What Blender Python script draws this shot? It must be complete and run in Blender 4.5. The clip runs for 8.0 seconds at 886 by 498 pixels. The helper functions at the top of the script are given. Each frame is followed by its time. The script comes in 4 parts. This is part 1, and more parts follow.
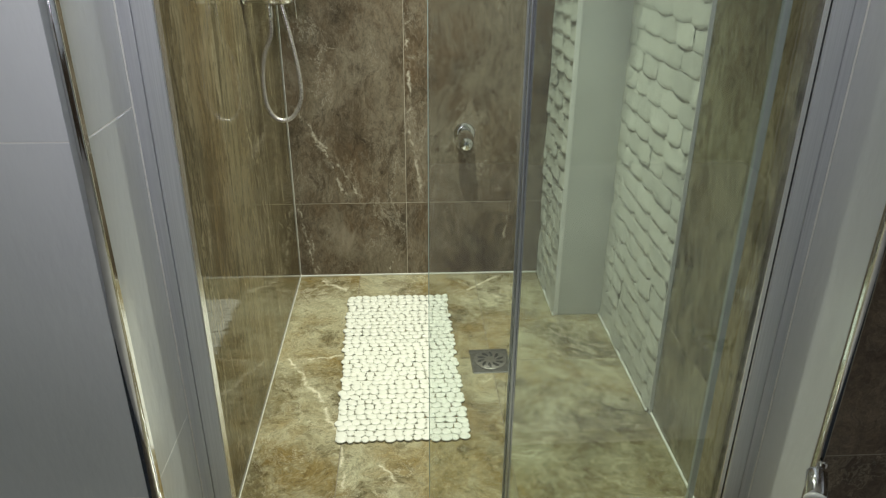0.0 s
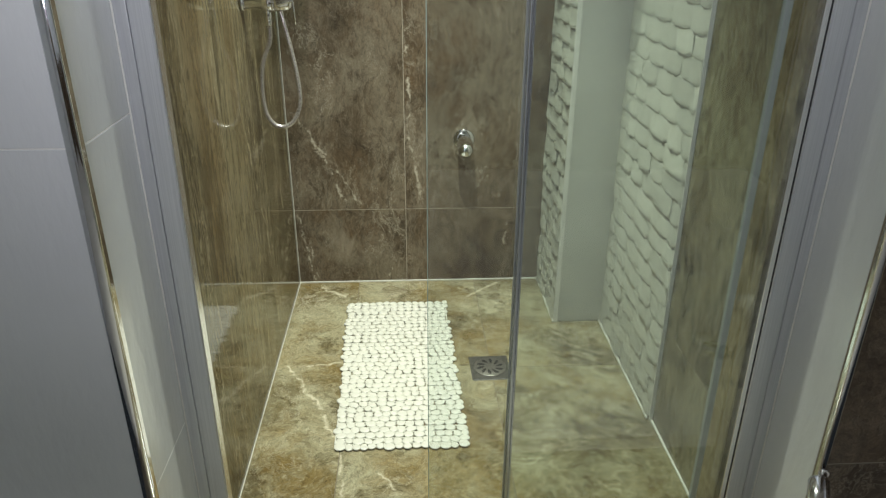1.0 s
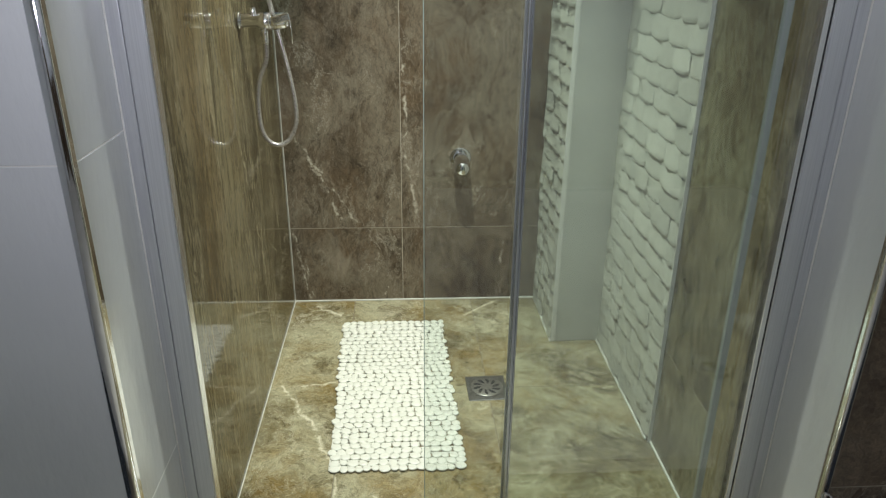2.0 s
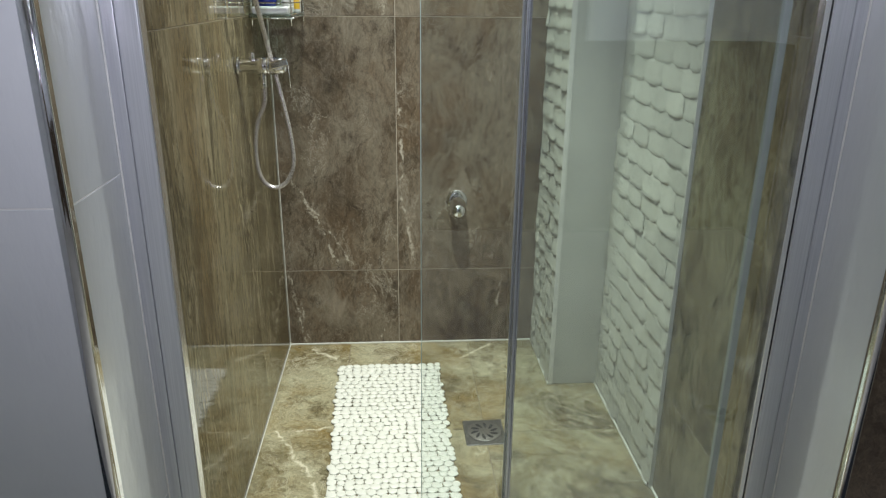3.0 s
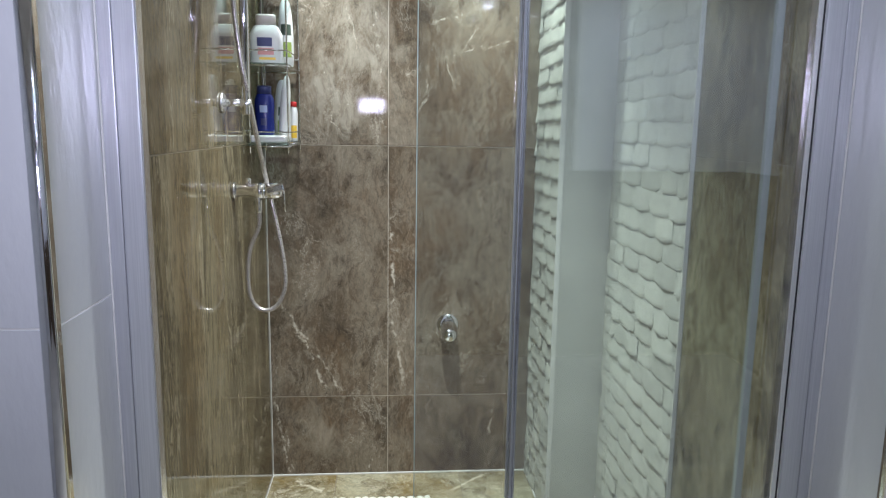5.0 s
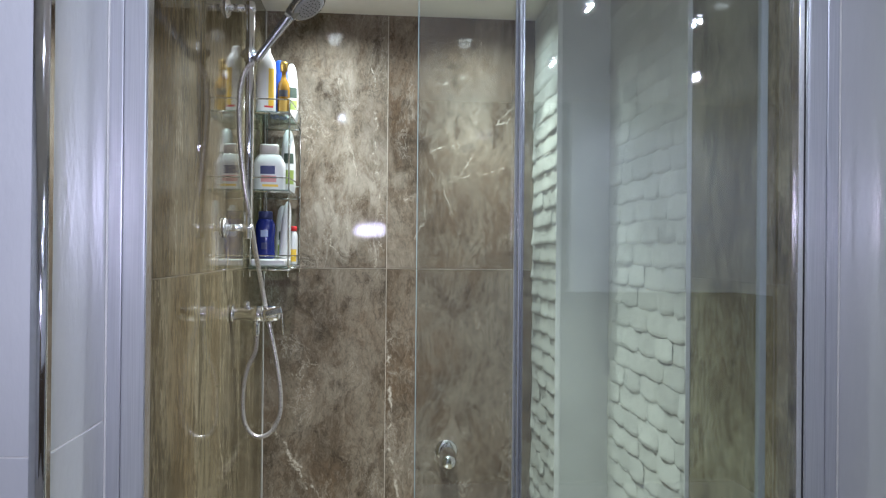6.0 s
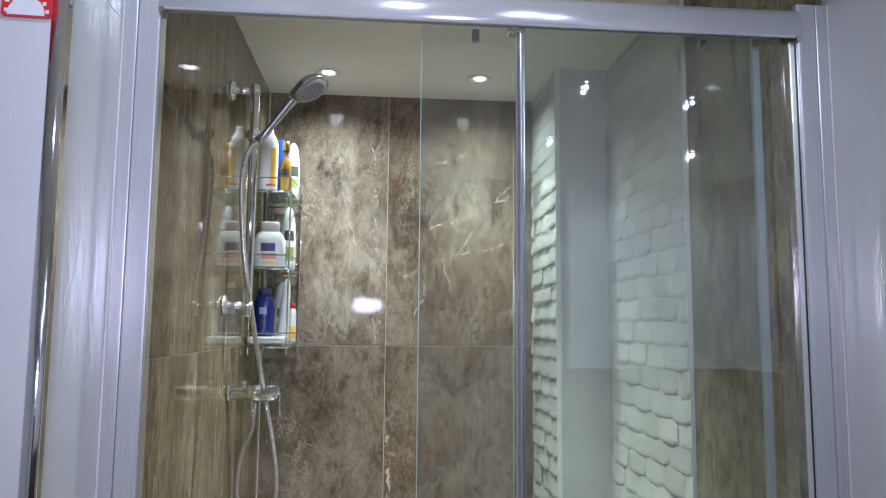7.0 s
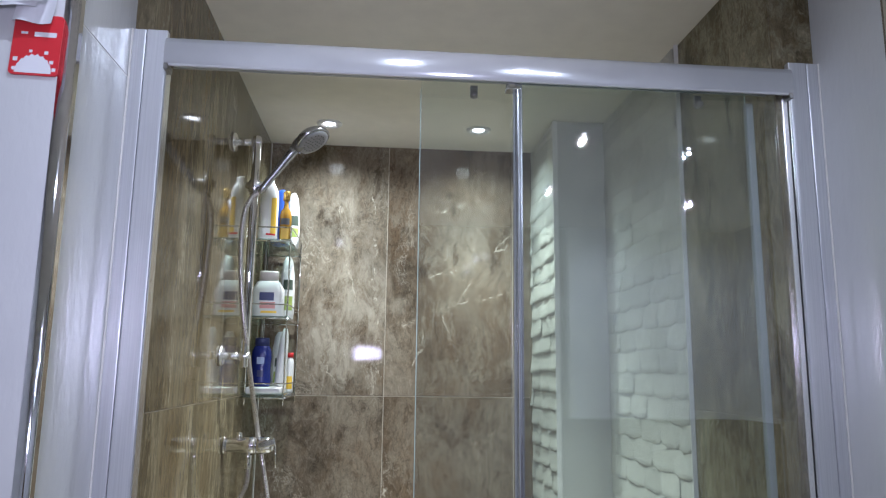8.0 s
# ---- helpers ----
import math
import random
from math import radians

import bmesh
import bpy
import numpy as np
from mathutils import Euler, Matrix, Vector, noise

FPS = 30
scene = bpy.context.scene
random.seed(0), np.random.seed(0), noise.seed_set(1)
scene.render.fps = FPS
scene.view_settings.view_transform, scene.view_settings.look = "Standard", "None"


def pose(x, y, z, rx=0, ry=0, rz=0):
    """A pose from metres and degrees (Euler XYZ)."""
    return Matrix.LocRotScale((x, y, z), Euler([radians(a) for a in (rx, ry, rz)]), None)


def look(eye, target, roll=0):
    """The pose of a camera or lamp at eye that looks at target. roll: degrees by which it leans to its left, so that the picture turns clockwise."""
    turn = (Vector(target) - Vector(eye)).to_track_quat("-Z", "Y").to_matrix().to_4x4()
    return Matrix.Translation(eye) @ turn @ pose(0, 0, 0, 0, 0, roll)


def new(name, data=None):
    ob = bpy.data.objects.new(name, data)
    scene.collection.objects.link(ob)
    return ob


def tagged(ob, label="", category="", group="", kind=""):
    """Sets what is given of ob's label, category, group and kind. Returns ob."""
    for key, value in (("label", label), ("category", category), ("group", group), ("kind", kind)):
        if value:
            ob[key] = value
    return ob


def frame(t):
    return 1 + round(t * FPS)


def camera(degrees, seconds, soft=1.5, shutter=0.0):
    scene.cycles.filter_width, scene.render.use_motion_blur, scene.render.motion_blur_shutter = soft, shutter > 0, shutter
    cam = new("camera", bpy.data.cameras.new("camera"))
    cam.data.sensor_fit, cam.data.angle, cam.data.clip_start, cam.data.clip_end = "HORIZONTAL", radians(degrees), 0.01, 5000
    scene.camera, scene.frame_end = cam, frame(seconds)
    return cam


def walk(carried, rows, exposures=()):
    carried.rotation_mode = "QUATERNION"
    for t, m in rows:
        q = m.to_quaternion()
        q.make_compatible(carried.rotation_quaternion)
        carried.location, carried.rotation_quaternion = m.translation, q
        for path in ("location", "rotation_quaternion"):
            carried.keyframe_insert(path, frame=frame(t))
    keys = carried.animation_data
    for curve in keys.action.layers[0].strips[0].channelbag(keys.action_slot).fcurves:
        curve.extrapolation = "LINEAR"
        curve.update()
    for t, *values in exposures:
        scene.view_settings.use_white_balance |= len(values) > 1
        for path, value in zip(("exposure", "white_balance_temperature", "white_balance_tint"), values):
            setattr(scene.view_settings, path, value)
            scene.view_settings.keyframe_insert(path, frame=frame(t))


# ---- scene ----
# camera: seconds, eye, yaw, pitch, roll
cam = camera(63.7, 8.0, soft=1.25)
PATH = [
    (0.0, 0.011, -0.027, 1.368, -3.11, -25.06, 0.29),
    (0.5, 0.013, -0.026, 1.368, -3.08, -25.00, 0.27),
    (1.0, 0.014, -0.020, 1.366, -3.09, -24.57, 0.26),
    (1.5, 0.014, -0.011, 1.363, -3.23, -24.10, 0.38),
    (3.0, 0.010, -0.000, 1.359, -3.79, -19.72, 0.48),
    (3.5, 0.007, 0.006, 1.356, -3.98, -17.64, 0.44),
    (4.0, 0.001, 0.012, 1.351, -4.28, -15.12, 0.67),
    (5.5, -0.004, 0.010, 1.349, -4.78, -5.28, 0.75),
    (6.0, -0.009, 0.006, 1.348, -4.89, 0.17, 0.54),
    (6.5, -0.014, 0.005, 1.351, -5.01, 3.43, 0.62),
    (7.0, -0.017, 0.009, 1.358, -5.06, 6.10, 0.49),
    (7.5, -0.017, 0.006, 1.368, -5.09, 7.96, 0.59),
    (8.0, -0.014, 0.005, 1.371, -5.02, 9.77, 0.69),
]
walk(cam, [(t, pose(x, y, z, 0, 0, yaw) @ pose(0, 0, 0, 90 + pitch, 0, 0) @ pose(0, 0, 0, 0, 0, roll))
           for t, x, y, z, yaw, pitch, roll in PATH], exposures=[(0.0, -0.04, 6400, 4), (1.5, -0.04, 6200, 6), (3.5, 0.0, 5850, 12), (5.5, 0.18, 5550, 17), (8.0, 0.10, 5520, 17)])

# plan (metres): niche inner faces, ceiling, door plane
XL, XR, YB, ZC = -0.437, 0.742, 2.650, 2.219
YD = 1.255
JL, JR = -0.470, 0.826
FL, FR = 1.000, 1.050
ROOM_X0, ROOM_X1, ROOM_Y0 = -1.25, 2.10, -1.55

# ---- world and lamps ----
world = bpy.data.worlds.new("world")
scene.world = world
world.use_nodes = True
world.node_tree.nodes["Background"].inputs[0].default_value = (0.8, 0.9, 1.0, 1)
world.node_tree.nodes["Background"].inputs[1].default_value = 0.02

SPOT_COLOR = (0.94, 1.0, 0.89)
BEAM_COLOR = (1.0, 1.0, 0.82)
SPOT_POWER, BEAM_POWER = 14.0, 58.0
ROOM_POWER = 10.0
VIDEO_POWER = 2.3
SHOWER_SPOTS = [(-0.205, 2.405), (0.319, 2.409), (0.055, 1.855)]
# the spot at (1.50, -0.80) is added, unseen, to brighten the rear wall
ROOM_SPOTS = [(0.70, 0.12), (1.14, 0.00), (0.75, -0.62), (1.50, -0.80), (-0.28, 0.66)]


def lamp(name, kind, at, target, power, color, **more):
    data = bpy.data.lights.new(name, kind)
    data.energy, data.color = power, color
    for key, value in more.items():
        if key == "size":
            data.size = value
        elif key == "size_y":
            data.shape = "RECTANGLE"
            data.size_y = value
        elif key == "cone":
            data.spot_size, data.spot_blend = radians(value), more.get("blend", 0.85)
        elif key == "radius":
            data.shadow_soft_size = value
        elif key == "spread":
            data.spread = radians(value)
    ob = new(name, data)
    ob.matrix_world = look(at, target)
    return ob


for sx, sy in SHOWER_SPOTS:
    near_wall = sy > 2.0
    lamp("spot_light", "SPOT", (sx, sy, ZC - 0.022), (sx, sy + (0.22 if near_wall else 0.0), 0), SPOT_POWER * (1.10 if sx < 0 else 0.85), SPOT_COLOR, cone=148, radius=0.028, blend=0.9)
    lamp("spot_beam", "SPOT", (sx, sy, ZC - 0.024), (sx, sy - 0.04, 0), BEAM_POWER * (0.45 if sx < 0 else 0.66 if near_wall else 1.9), BEAM_COLOR, cone=82, radius=0.018, blend=0.9)
for sx, sy in ROOM_SPOTS:
    lamp("room_light", "SPOT", (sx, sy, ZC - 0.022), (sx, sy, 0), ROOM_POWER * (0.55 if sy > 0.5 else 1.0 if sy > 0.05 else 0.70), (0.90, 0.95, 1.0), cone=178, radius=0.006, blend=0.35)
lamp("video_light", "AREA", (-0.10, -0.05, 1.50), (0.0, 2.6, 1.52), VIDEO_POWER, (0.92, 0.85, 1.0), size=0.185, size_y=0.085, spread=95)

# ---- materials ----


class Mat:
    """A node material with short calls."""

    def __init__(self, name):
        self.m = bpy.data.materials.new(name)
        self.m.use_nodes = True
        self.t = self.m.node_tree
        self.p = self.t.nodes["Principled BSDF"]

    def put(self, socket, value):
        if hasattr(value, "links"):
            self.t.links.new(value, socket)
        elif isinstance(value, (tuple, list)) and len(value) == 3 and socket.type == "RGBA":
            socket.default_value = (*value, 1)
        else:
            socket.default_value = value

    def node(self, kind, ins=None, out=0, **attrs):
        n = self.t.nodes.new(kind)
        if "operation" in attrs:
            n.operation = attrs["operation"]
        if "use_clamp" in attrs:
            n.use_clamp = attrs["use_clamp"]
        for k, v in (ins or {}).items():
            self.put(n.inputs[k], v)
        return n.outputs[out]

    def math(self, op, a, b=0.0, c=0.0, clamp=False):
        return self.node("ShaderNodeMath", {0: a, 1: b, 2: c}, operation=op, use_clamp=clamp)

    def vec(self, op, a, b=(0, 0, 0), out=0):
        return self.node("ShaderNodeVectorMath", {0: a, 1: b}, out, operation=op)

    def coords(self):
        return self.node("ShaderNodeTexCoord", out=3)

    def scaled(self, v, s):
        return self.vec("MULTIPLY", v, s)

    def noise(self, v, scale, detail=4, rough=0.55, distortion=0.0, out=0):
        return self.node("ShaderNodeTexNoise", {"Vector": v, "Scale": scale, "Detail": detail, "Roughness": rough, "Distortion": distortion}, out)

    def ramp(self, f, stops, smooth=False):
        n = self.t.nodes.new("ShaderNodeValToRGB")
        if smooth:
            n.color_ramp.interpolation = "EASE"
        e = n.color_ramp.elements
        while len(e) < len(stops):
            e.new(0.5)
        for item, (pos, col) in zip(e, stops):
            item.position = pos
            item.color = (*col, 1) if isinstance(col, tuple) else (col, col, col, 1)
        self.put(n.inputs[0], f)
        return n.outputs[0]

    def mix(self, f, a, b, blend="MIX"):
        n = self.t.nodes.new("ShaderNodeMix")
        n.data_type, n.blend_type = "RGBA", blend
        self.put(n.inputs[0], f)
        self.put(n.inputs[6], a)
        self.put(n.inputs[7], b)
        return n.outputs[2]

    def bump(self, h, strength, dist=0.002):
        n = self.node("ShaderNodeBump", {"Height": h, "Strength": strength, "Distance": dist})
        self.put(self.p.inputs["Normal"], n)

    def set(self, **kw):
        for k, v in kw.items():
            self.put(self.p.inputs[k.replace("_", " ")], v)
        return self


def plain(name, color, rough=0.4, metal=0.0, vary=0.12, scale=25.0, bump=0.0, **more):
    k = Mat(name)
    n = k.noise(k.coords(), scale, 5)
    f = k.ramp(n, [(0.3, 1 - vary), (0.7, 1.0)])
    k.set(Base_Color=k.mix(1.0, color, f, "MULTIPLY"), Metallic=metal)
    k.set(Roughness=k.math("MULTIPLY_ADD", k.noise(k.coords(), scale * 2.3, 3), 0.12, rough - 0.06, clamp=True))
    if bump:
        k.bump(n, bump)
    k.set(**more)
    return k.m


def marble(name, dark, mid, light, vein, warm=None, stretch=(1, 1, 1), scale=2.2, veins=(), vein_amount=0.6, rough=0.05, patch=1.0, gloss=0.55, run=0.30, clouds=()):
    """Polished marble-look porcelain: clouded ground, flecks, thin branching veins and some long veins."""
    k = Mat(name)
    p = k.coords()
    warm = warm or mid
    tile = k.node("ShaderNodeObjectInfo", out=5)
    shift = k.node("ShaderNodeCombineXYZ", {0: k.math("MULTIPLY", tile, 9.0), 1: k.math("MULTIPLY", tile, 5.0), 2: k.math("MULTIPLY", tile, 7.0)})
    q = k.vec("ADD", k.scaled(p, stretch), shift)
    bend = k.vec("SUBTRACT", k.noise(q, scale * 1.7, 5, 0.6, out=1), (0.5, 0.5, 0.5))
    q = k.vec("ADD", q, k.scaled(bend, (0.20, 0.20, 0.20)))
    big = k.noise(q, scale, 9, 0.66, 0.15)
    med = k.noise(q, scale * 4.6, 9, 0.74, 0.15)
    fine = k.noise(q, scale * 14, 7, 0.75)
    col = k.ramp(big, [(0.32, dark), (0.45, mid), (0.57, light), (0.70, mid)])
    col = k.mix(k.math("MULTIPLY", k.ramp(k.noise(q, scale * 0.8, 4, 0.6), [(0.47, 0.0), (0.60, 1.0)]), 0.65), col, warm)
    col = k.mix(k.math("MULTIPLY", k.ramp(med, [(0.46, 0.0), (0.63, 1.0)]), 0.60 * patch), col, light)
    col = k.mix(k.ramp(k.noise(q, scale * 3.1, 9, 0.74, 0.2), [(0.33, 0.85), (0.47, 0.0)]), col, dark)
    col = k.mix(k.math("MULTIPLY", k.ramp(fine, [(0.53, 0.0), (0.66, 1.0)]), 0.55 * patch), col, light)
    col = k.mix(k.math("MULTIPLY", k.ramp(fine, [(0.34, 1.0), (0.45, 0.0)]), 0.45), col, dark)
    col = k.mix(1.0, col, k.ramp(k.noise(q, scale * 60, 3, 0.7), [(0.3, 0.74), (0.7, 1.14)]), "MULTIPLY")
    grain = k.noise(k.scaled(q, (1.0, 1.0, run)), scale * 26, 5, 0.7)
    col = k.mix(1.0, col, k.ramp(grain, [(0.32, 0.72), (0.50, 1.0), (0.68, 1.20)]), "MULTIPLY")
    ridge = k.math("ABSOLUTE", k.math("SUBTRACT", k.noise(q, scale * 1.2, 8, 0.70, 0.3), 0.5))
    where = k.ramp(k.noise(q, scale * 0.9, 3), [(0.50, 0.0), (0.60, 1.0)])
    thin = k.math("MULTIPLY", k.ramp(ridge, [(0.0, 1.0), (0.008, 0.0)]), where)
    ridge2 = k.math("ABSOLUTE", k.math("SUBTRACT", k.noise(k.scaled(q, (1.5, 1.5, 0.8)), scale * 2.4, 9, 0.74, 0.25), 0.5))
    where2 = k.ramp(k.noise(q, scale * 1.3, 3), [(0.46, 0.0), (0.62, 0.8)])
    web = k.math("MULTIPLY", k.ramp(ridge2, [(0.0, 1.0), (0.013, 0.0)]), where2)
    for at, size, amount in clouds:
        far = k.vec("LENGTH", k.scaled(k.vec("ADD", k.vec("SUBTRACT", p, at), k.scaled(bend, (0.4, 0.4, 0.4))), (1 / size[0], 0.0, 1 / size[1])), out=1)
        flake = k.math("MULTIPLY", k.ramp(k.noise(k.scaled(p, (1.6, 1.6, 0.7)), 11.0, 9, 0.72, 0.5), [(0.42, 0.0), (0.60, 1.0)]), k.ramp(far, [(0.35, 1.0), (1.0, 0.0)]))
        col = k.mix(k.math("MULTIPLY", flake, amount), col, k.mix(0.5, light, vein))
    all_veins = k.math("MULTIPLY", k.math("MAXIMUM", thin, web), vein_amount)
    if veins:
        slow = k.vec("SUBTRACT", k.noise(p, 6.0, 3, 0.6, out=1), (0.5, 0.5, 0.5))
        jag = k.vec("SUBTRACT", k.noise(p, 26.0, 8, 0.75, out=1), (0.5, 0.5, 0.5))
        broken = k.ramp(k.noise(p, 24.0, 6, 0.7), [(0.32, 0.30), (0.52, 1.0)])
        swell = k.math("MULTIPLY_ADD", k.noise(p, 15.0, 4, 0.6), 1.7, 0.05)
        for a, b, width, amp in veins:
            w = k.vec("ADD", k.vec("ADD", p, k.scaled(slow, (amp, amp, amp))), k.scaled(jag, (0.045, 0.045, 0.045)))
            ab = Vector(b) - Vector(a)
            pa = k.vec("SUBTRACT", w, tuple(a))
            h = k.math("DIVIDE", k.vec("DOT_PRODUCT", pa, tuple(ab), 1), ab.length_squared, clamp=True)
            foot = k.node("ShaderNodeVectorMath", {0: tuple(ab), 3: h}, operation="SCALE")
            d = k.vec("LENGTH", k.vec("SUBTRACT", pa, foot), out=1)
            core = k.math("SUBTRACT", 1.0, k.math("DIVIDE", d, k.math("MULTIPLY", swell, width)), clamp=True)
            halo = k.math("MULTIPLY", k.math("SUBTRACT", 1.0, k.math("DIVIDE", d, width * 4.5), clamp=True), k.ramp(fine, [(0.52, 0.0), (0.62, 0.30)]))
            all_veins = k.math("MAXIMUM", all_veins, k.math("MAXIMUM", k.math("MULTIPLY", core, broken), halo))
    col = k.mix(all_veins, col, vein)
    k.set(Base_Color=col, Specular_IOR_Level=gloss)
    k.set(Roughness=k.math("MULTIPLY_ADD", med, 0.06, rough - 0.03))
    k.bump(med, 0.05, 0.002)
    return k.m


M_BACK = marble("brown_marble", (0.060, 0.046, 0.031), (0.140, 0.108, 0.073), (0.240, 0.203, 0.150), (0.62, 0.57, 0.46), warm=(0.158, 0.108, 0.064), scale=2.6, vein_amount=0.55, stretch=(1.25, 1.25, 0.85),
                # pale stone blotches; the upper ones also hold some spot light in their colour
                clouds=[((-0.14, YB, 1.52), (0.20, 0.34), 0.75), ((-0.16, YB, 1.95), (0.16, 0.30), 0.5), ((0.30, YB, 1.80), (0.24, 0.26), 0.35), ((-0.25, YB, 0.18), (0.16, 0.16), 0.4)], rough=0.035, gloss=0.09,
                veins=[((-0.40, YB, 0.72), (-0.17, YB, 0.34), 0.0065, 0.10), ((-0.36, YB, 0.66), (-0.23, YB, 0.36), 0.0055, 0.08), ((-0.42, YB, 0.30), (-0.375, YB, 0.02), 0.0065, 0.05), ((-0.395, YB, 0.24), (-0.36, YB, 0.03), 0.005, 0.05),
                       ((0.03, YB, 0.62), (0.075, YB, 0.34), 0.010, 0.04), ((0.03, YB, 0.95), (0.02, YB, 0.62), 0.008, 0.10),
                       ((-0.02, YB, 0.30), (-0.05, YB, 0.02), 0.005, 0.08), ((0.42, YB, 0.30), (0.41, YB, 0.03), 0.006, 0.06),
                       ((0.05, YB, 1.52), (0.27, YB, 1.63), 0.0052, 0.10), ((0.27, YB, 1.63), (0.46, YB, 1.88), 0.0060, 0.09),
                       ((0.20, YB, 1.60), (0.46, YB, 1.66), 0.0045, 0.09), ((0.24, YB, 1.80), (0.46, YB, 1.84), 0.0050, 0.12),
                       ((0.16, YB, 1.95), (0.44, YB, 2.06), 0.0045, 0.12), ((0.30, YB, 1.34), (0.22, YB, 1.58), 0.0040, 0.08),
                       ((0.10, YB, 1.40), (0.20, YB, 1.60), 0.0040, 0.10), ((0.33, YB, 1.70), (0.36, YB, 2.04), 0.0040, 0.12), ((0.14, YB, 1.72), (0.33, YB, 1.76), 0.0036, 0.10),
                       ((-0.26, YB, 1.62), (-0.14, YB, 1.30), 0.0052, 0.18), ((-0.22, YB, 1.52), (-0.02, YB, 1.36), 0.0040, 0.16),
                       ((-0.05, YB, 2.10), (-0.02, YB, 1.35), 0.0050, 0.10), ((-0.17, YB, 1.98), (-0.10, YB, 1.50), 0.0040, 0.16)])
M_LEFT = marble("olive_streaked_marble", (0.032, 0.026, 0.014), (0.106, 0.087, 0.048), (0.235, 0.200, 0.122), (0.52, 0.46, 0.32), warm=(0.132, 0.092, 0.044), stretch=(1.7, 1.7, 0.30), run=0.9,
                scale=2.2, vein_amount=0.6, patch=0.8, gloss=0.38, rough=0.03,
                veins=[((XL, 1.90, 0.98), (XL, 2.12, 0.46), 0.0050, 0.07), ((XL, 2.12, 0.46), (XL, 2.16, 0.06), 0.0055, 0.06), ((XL, 2.35, 0.8), (XL, 2.45, 0.3), 0.0045, 0.06),
                       ((XL, 2.30, 0.40), (XL, 2.52, 0.22), 0.0040, 0.06), ((XL, 2.02, 0.55), (XL, 1.94, 0.02), 0.0040, 0.06), ((XL, 1.70, 1.20), (XL, 1.74, 0.30), 0.0036, 0.05)])
M_RIGHT = marble("olive_dark_marble", (0.032, 0.028, 0.013), (0.108, 0.092, 0.048), (0.31, 0.28, 0.18), (0.46, 0.42, 0.29), warm=(0.125, 0.092, 0.042), stretch=(1.35, 1.35, 0.75), run=0.8,
                 scale=2.8, vein_amount=0.5, patch=1.3, gloss=0.3, rough=0.075)
M_FLOOR = marble("tan_marble_floor", (0.076, 0.057, 0.026), (0.205, 0.168, 0.090), (0.43, 0.40, 0.27), (0.76, 0.70, 0.54), warm=(0.255, 0.175, 0.060), scale=2.9, patch=0.9, gloss=0.35, rough=0.09,
                 veins=[((-0.40, 2.02, 0), (-0.28, 1.84, 0), 0.009, 0.09), ((-0.28, 1.84, 0), (-0.19, 1.62, 0), 0.009, 0.07),
                        ((-0.19, 1.62, 0), (-0.17, 1.42, 0), 0.008, 0.05), ((-0.34, 2.60, 0), (-0.24, 2.52, 0), 0.012, 0.06),
                        ((0.25, 2.50, 0), (0.38, 2.62, 0), 0.012, 0.06), ((-0.11, 1.55, 0), (-0.04, 1.44, 0), 0.006, 0.05),
                        ((-0.20, 2.06, 0), (-0.33, 2.03, 0), 0.006, 0.06)])
M_FRONT = marble("dark_brown_marble", (0.045, 0.030, 0.020), (0.10, 0.070, 0.045), (0.16, 0.118, 0.080), (0.40, 0.34, 0.25), scale=2.8, vein_amount=0.4)


def white_tile():
    k = Mat("white_glazed_tile")
    p = k.coords()
    tone = k.ramp(k.noise(p, 3.0, 4), [(0.3, (0.60, 0.61, 0.61)), (0.7, (0.66, 0.67, 0.66))])
    k.set(Base_Color=tone, Roughness=0.11, Specular_IOR_Level=0.65)
    k.bump(k.noise(k.scaled(p, (1, 1, 0.40)), 62, 3, 0.5), 0.22, 0.004)
    return k.m


M_WHITE = white_tile()
M_WALLPAINT = plain("white_wall_tile", (0.74, 0.74, 0.76), 0.35, vary=0.05, scale=4)
M_GROUT = plain("pale_grout", (0.52, 0.47, 0.38), 0.8, scale=60, vary=0.25)
M_GROUT_DARK = plain("brown_grout", (0.24, 0.20, 0.14), 0.8, scale=60, vary=0.25)
M_CAULK = plain("white_silicone", (0.80, 0.79, 0.74), 0.45, scale=40)
M_CEIL = plain("cream_ceiling_paint", (0.82, 0.78, 0.68), 0.75, scale=14, vary=0.07)


def wavy_stone():
    k = Mat("white_relief_stone")
    p = k.coords()
    n = k.noise(p, 34, 6, 0.62)
    flute = k.noise(k.scaled(p, (1.0, 1.0, 0.22)), 70, 4, 0.65)
    col = k.ramp(k.noise(p, 9, 5), [(0.3, (0.52, 0.52, 0.46)), (0.7, (0.68, 0.67, 0.61))])
    col = k.mix(1.0, col, k.ramp(n, [(0.25, 0.80), (0.6, 1.0)]), "MULTIPLY")
    # shade of the flute hollows put into the colour, matching the bump below
    col = k.mix(1.0, col, k.ramp(flute, [(0.34, 0.76), (0.55, 1.05)]), "MULTIPLY")
    col = k.mix(1.0, col, k.ramp(k.node("ShaderNodeObjectInfo", out=5), [(0.0, 0.86), (1.0, 1.10)]), "MULTIPLY")
    k.set(Base_Color=col, Roughness=k.math("MULTIPLY_ADD", n, 0.2, 0.22))
    k.bump(k.math("MULTIPLY_ADD", flute, 0.7, n), 0.30, 0.003)
    return k.m


M_STONE = wavy_stone()
M_SMOOTH = plain("smooth_pale_stone", (0.58, 0.58, 0.53), 0.35, vary=0.14, scale=7)


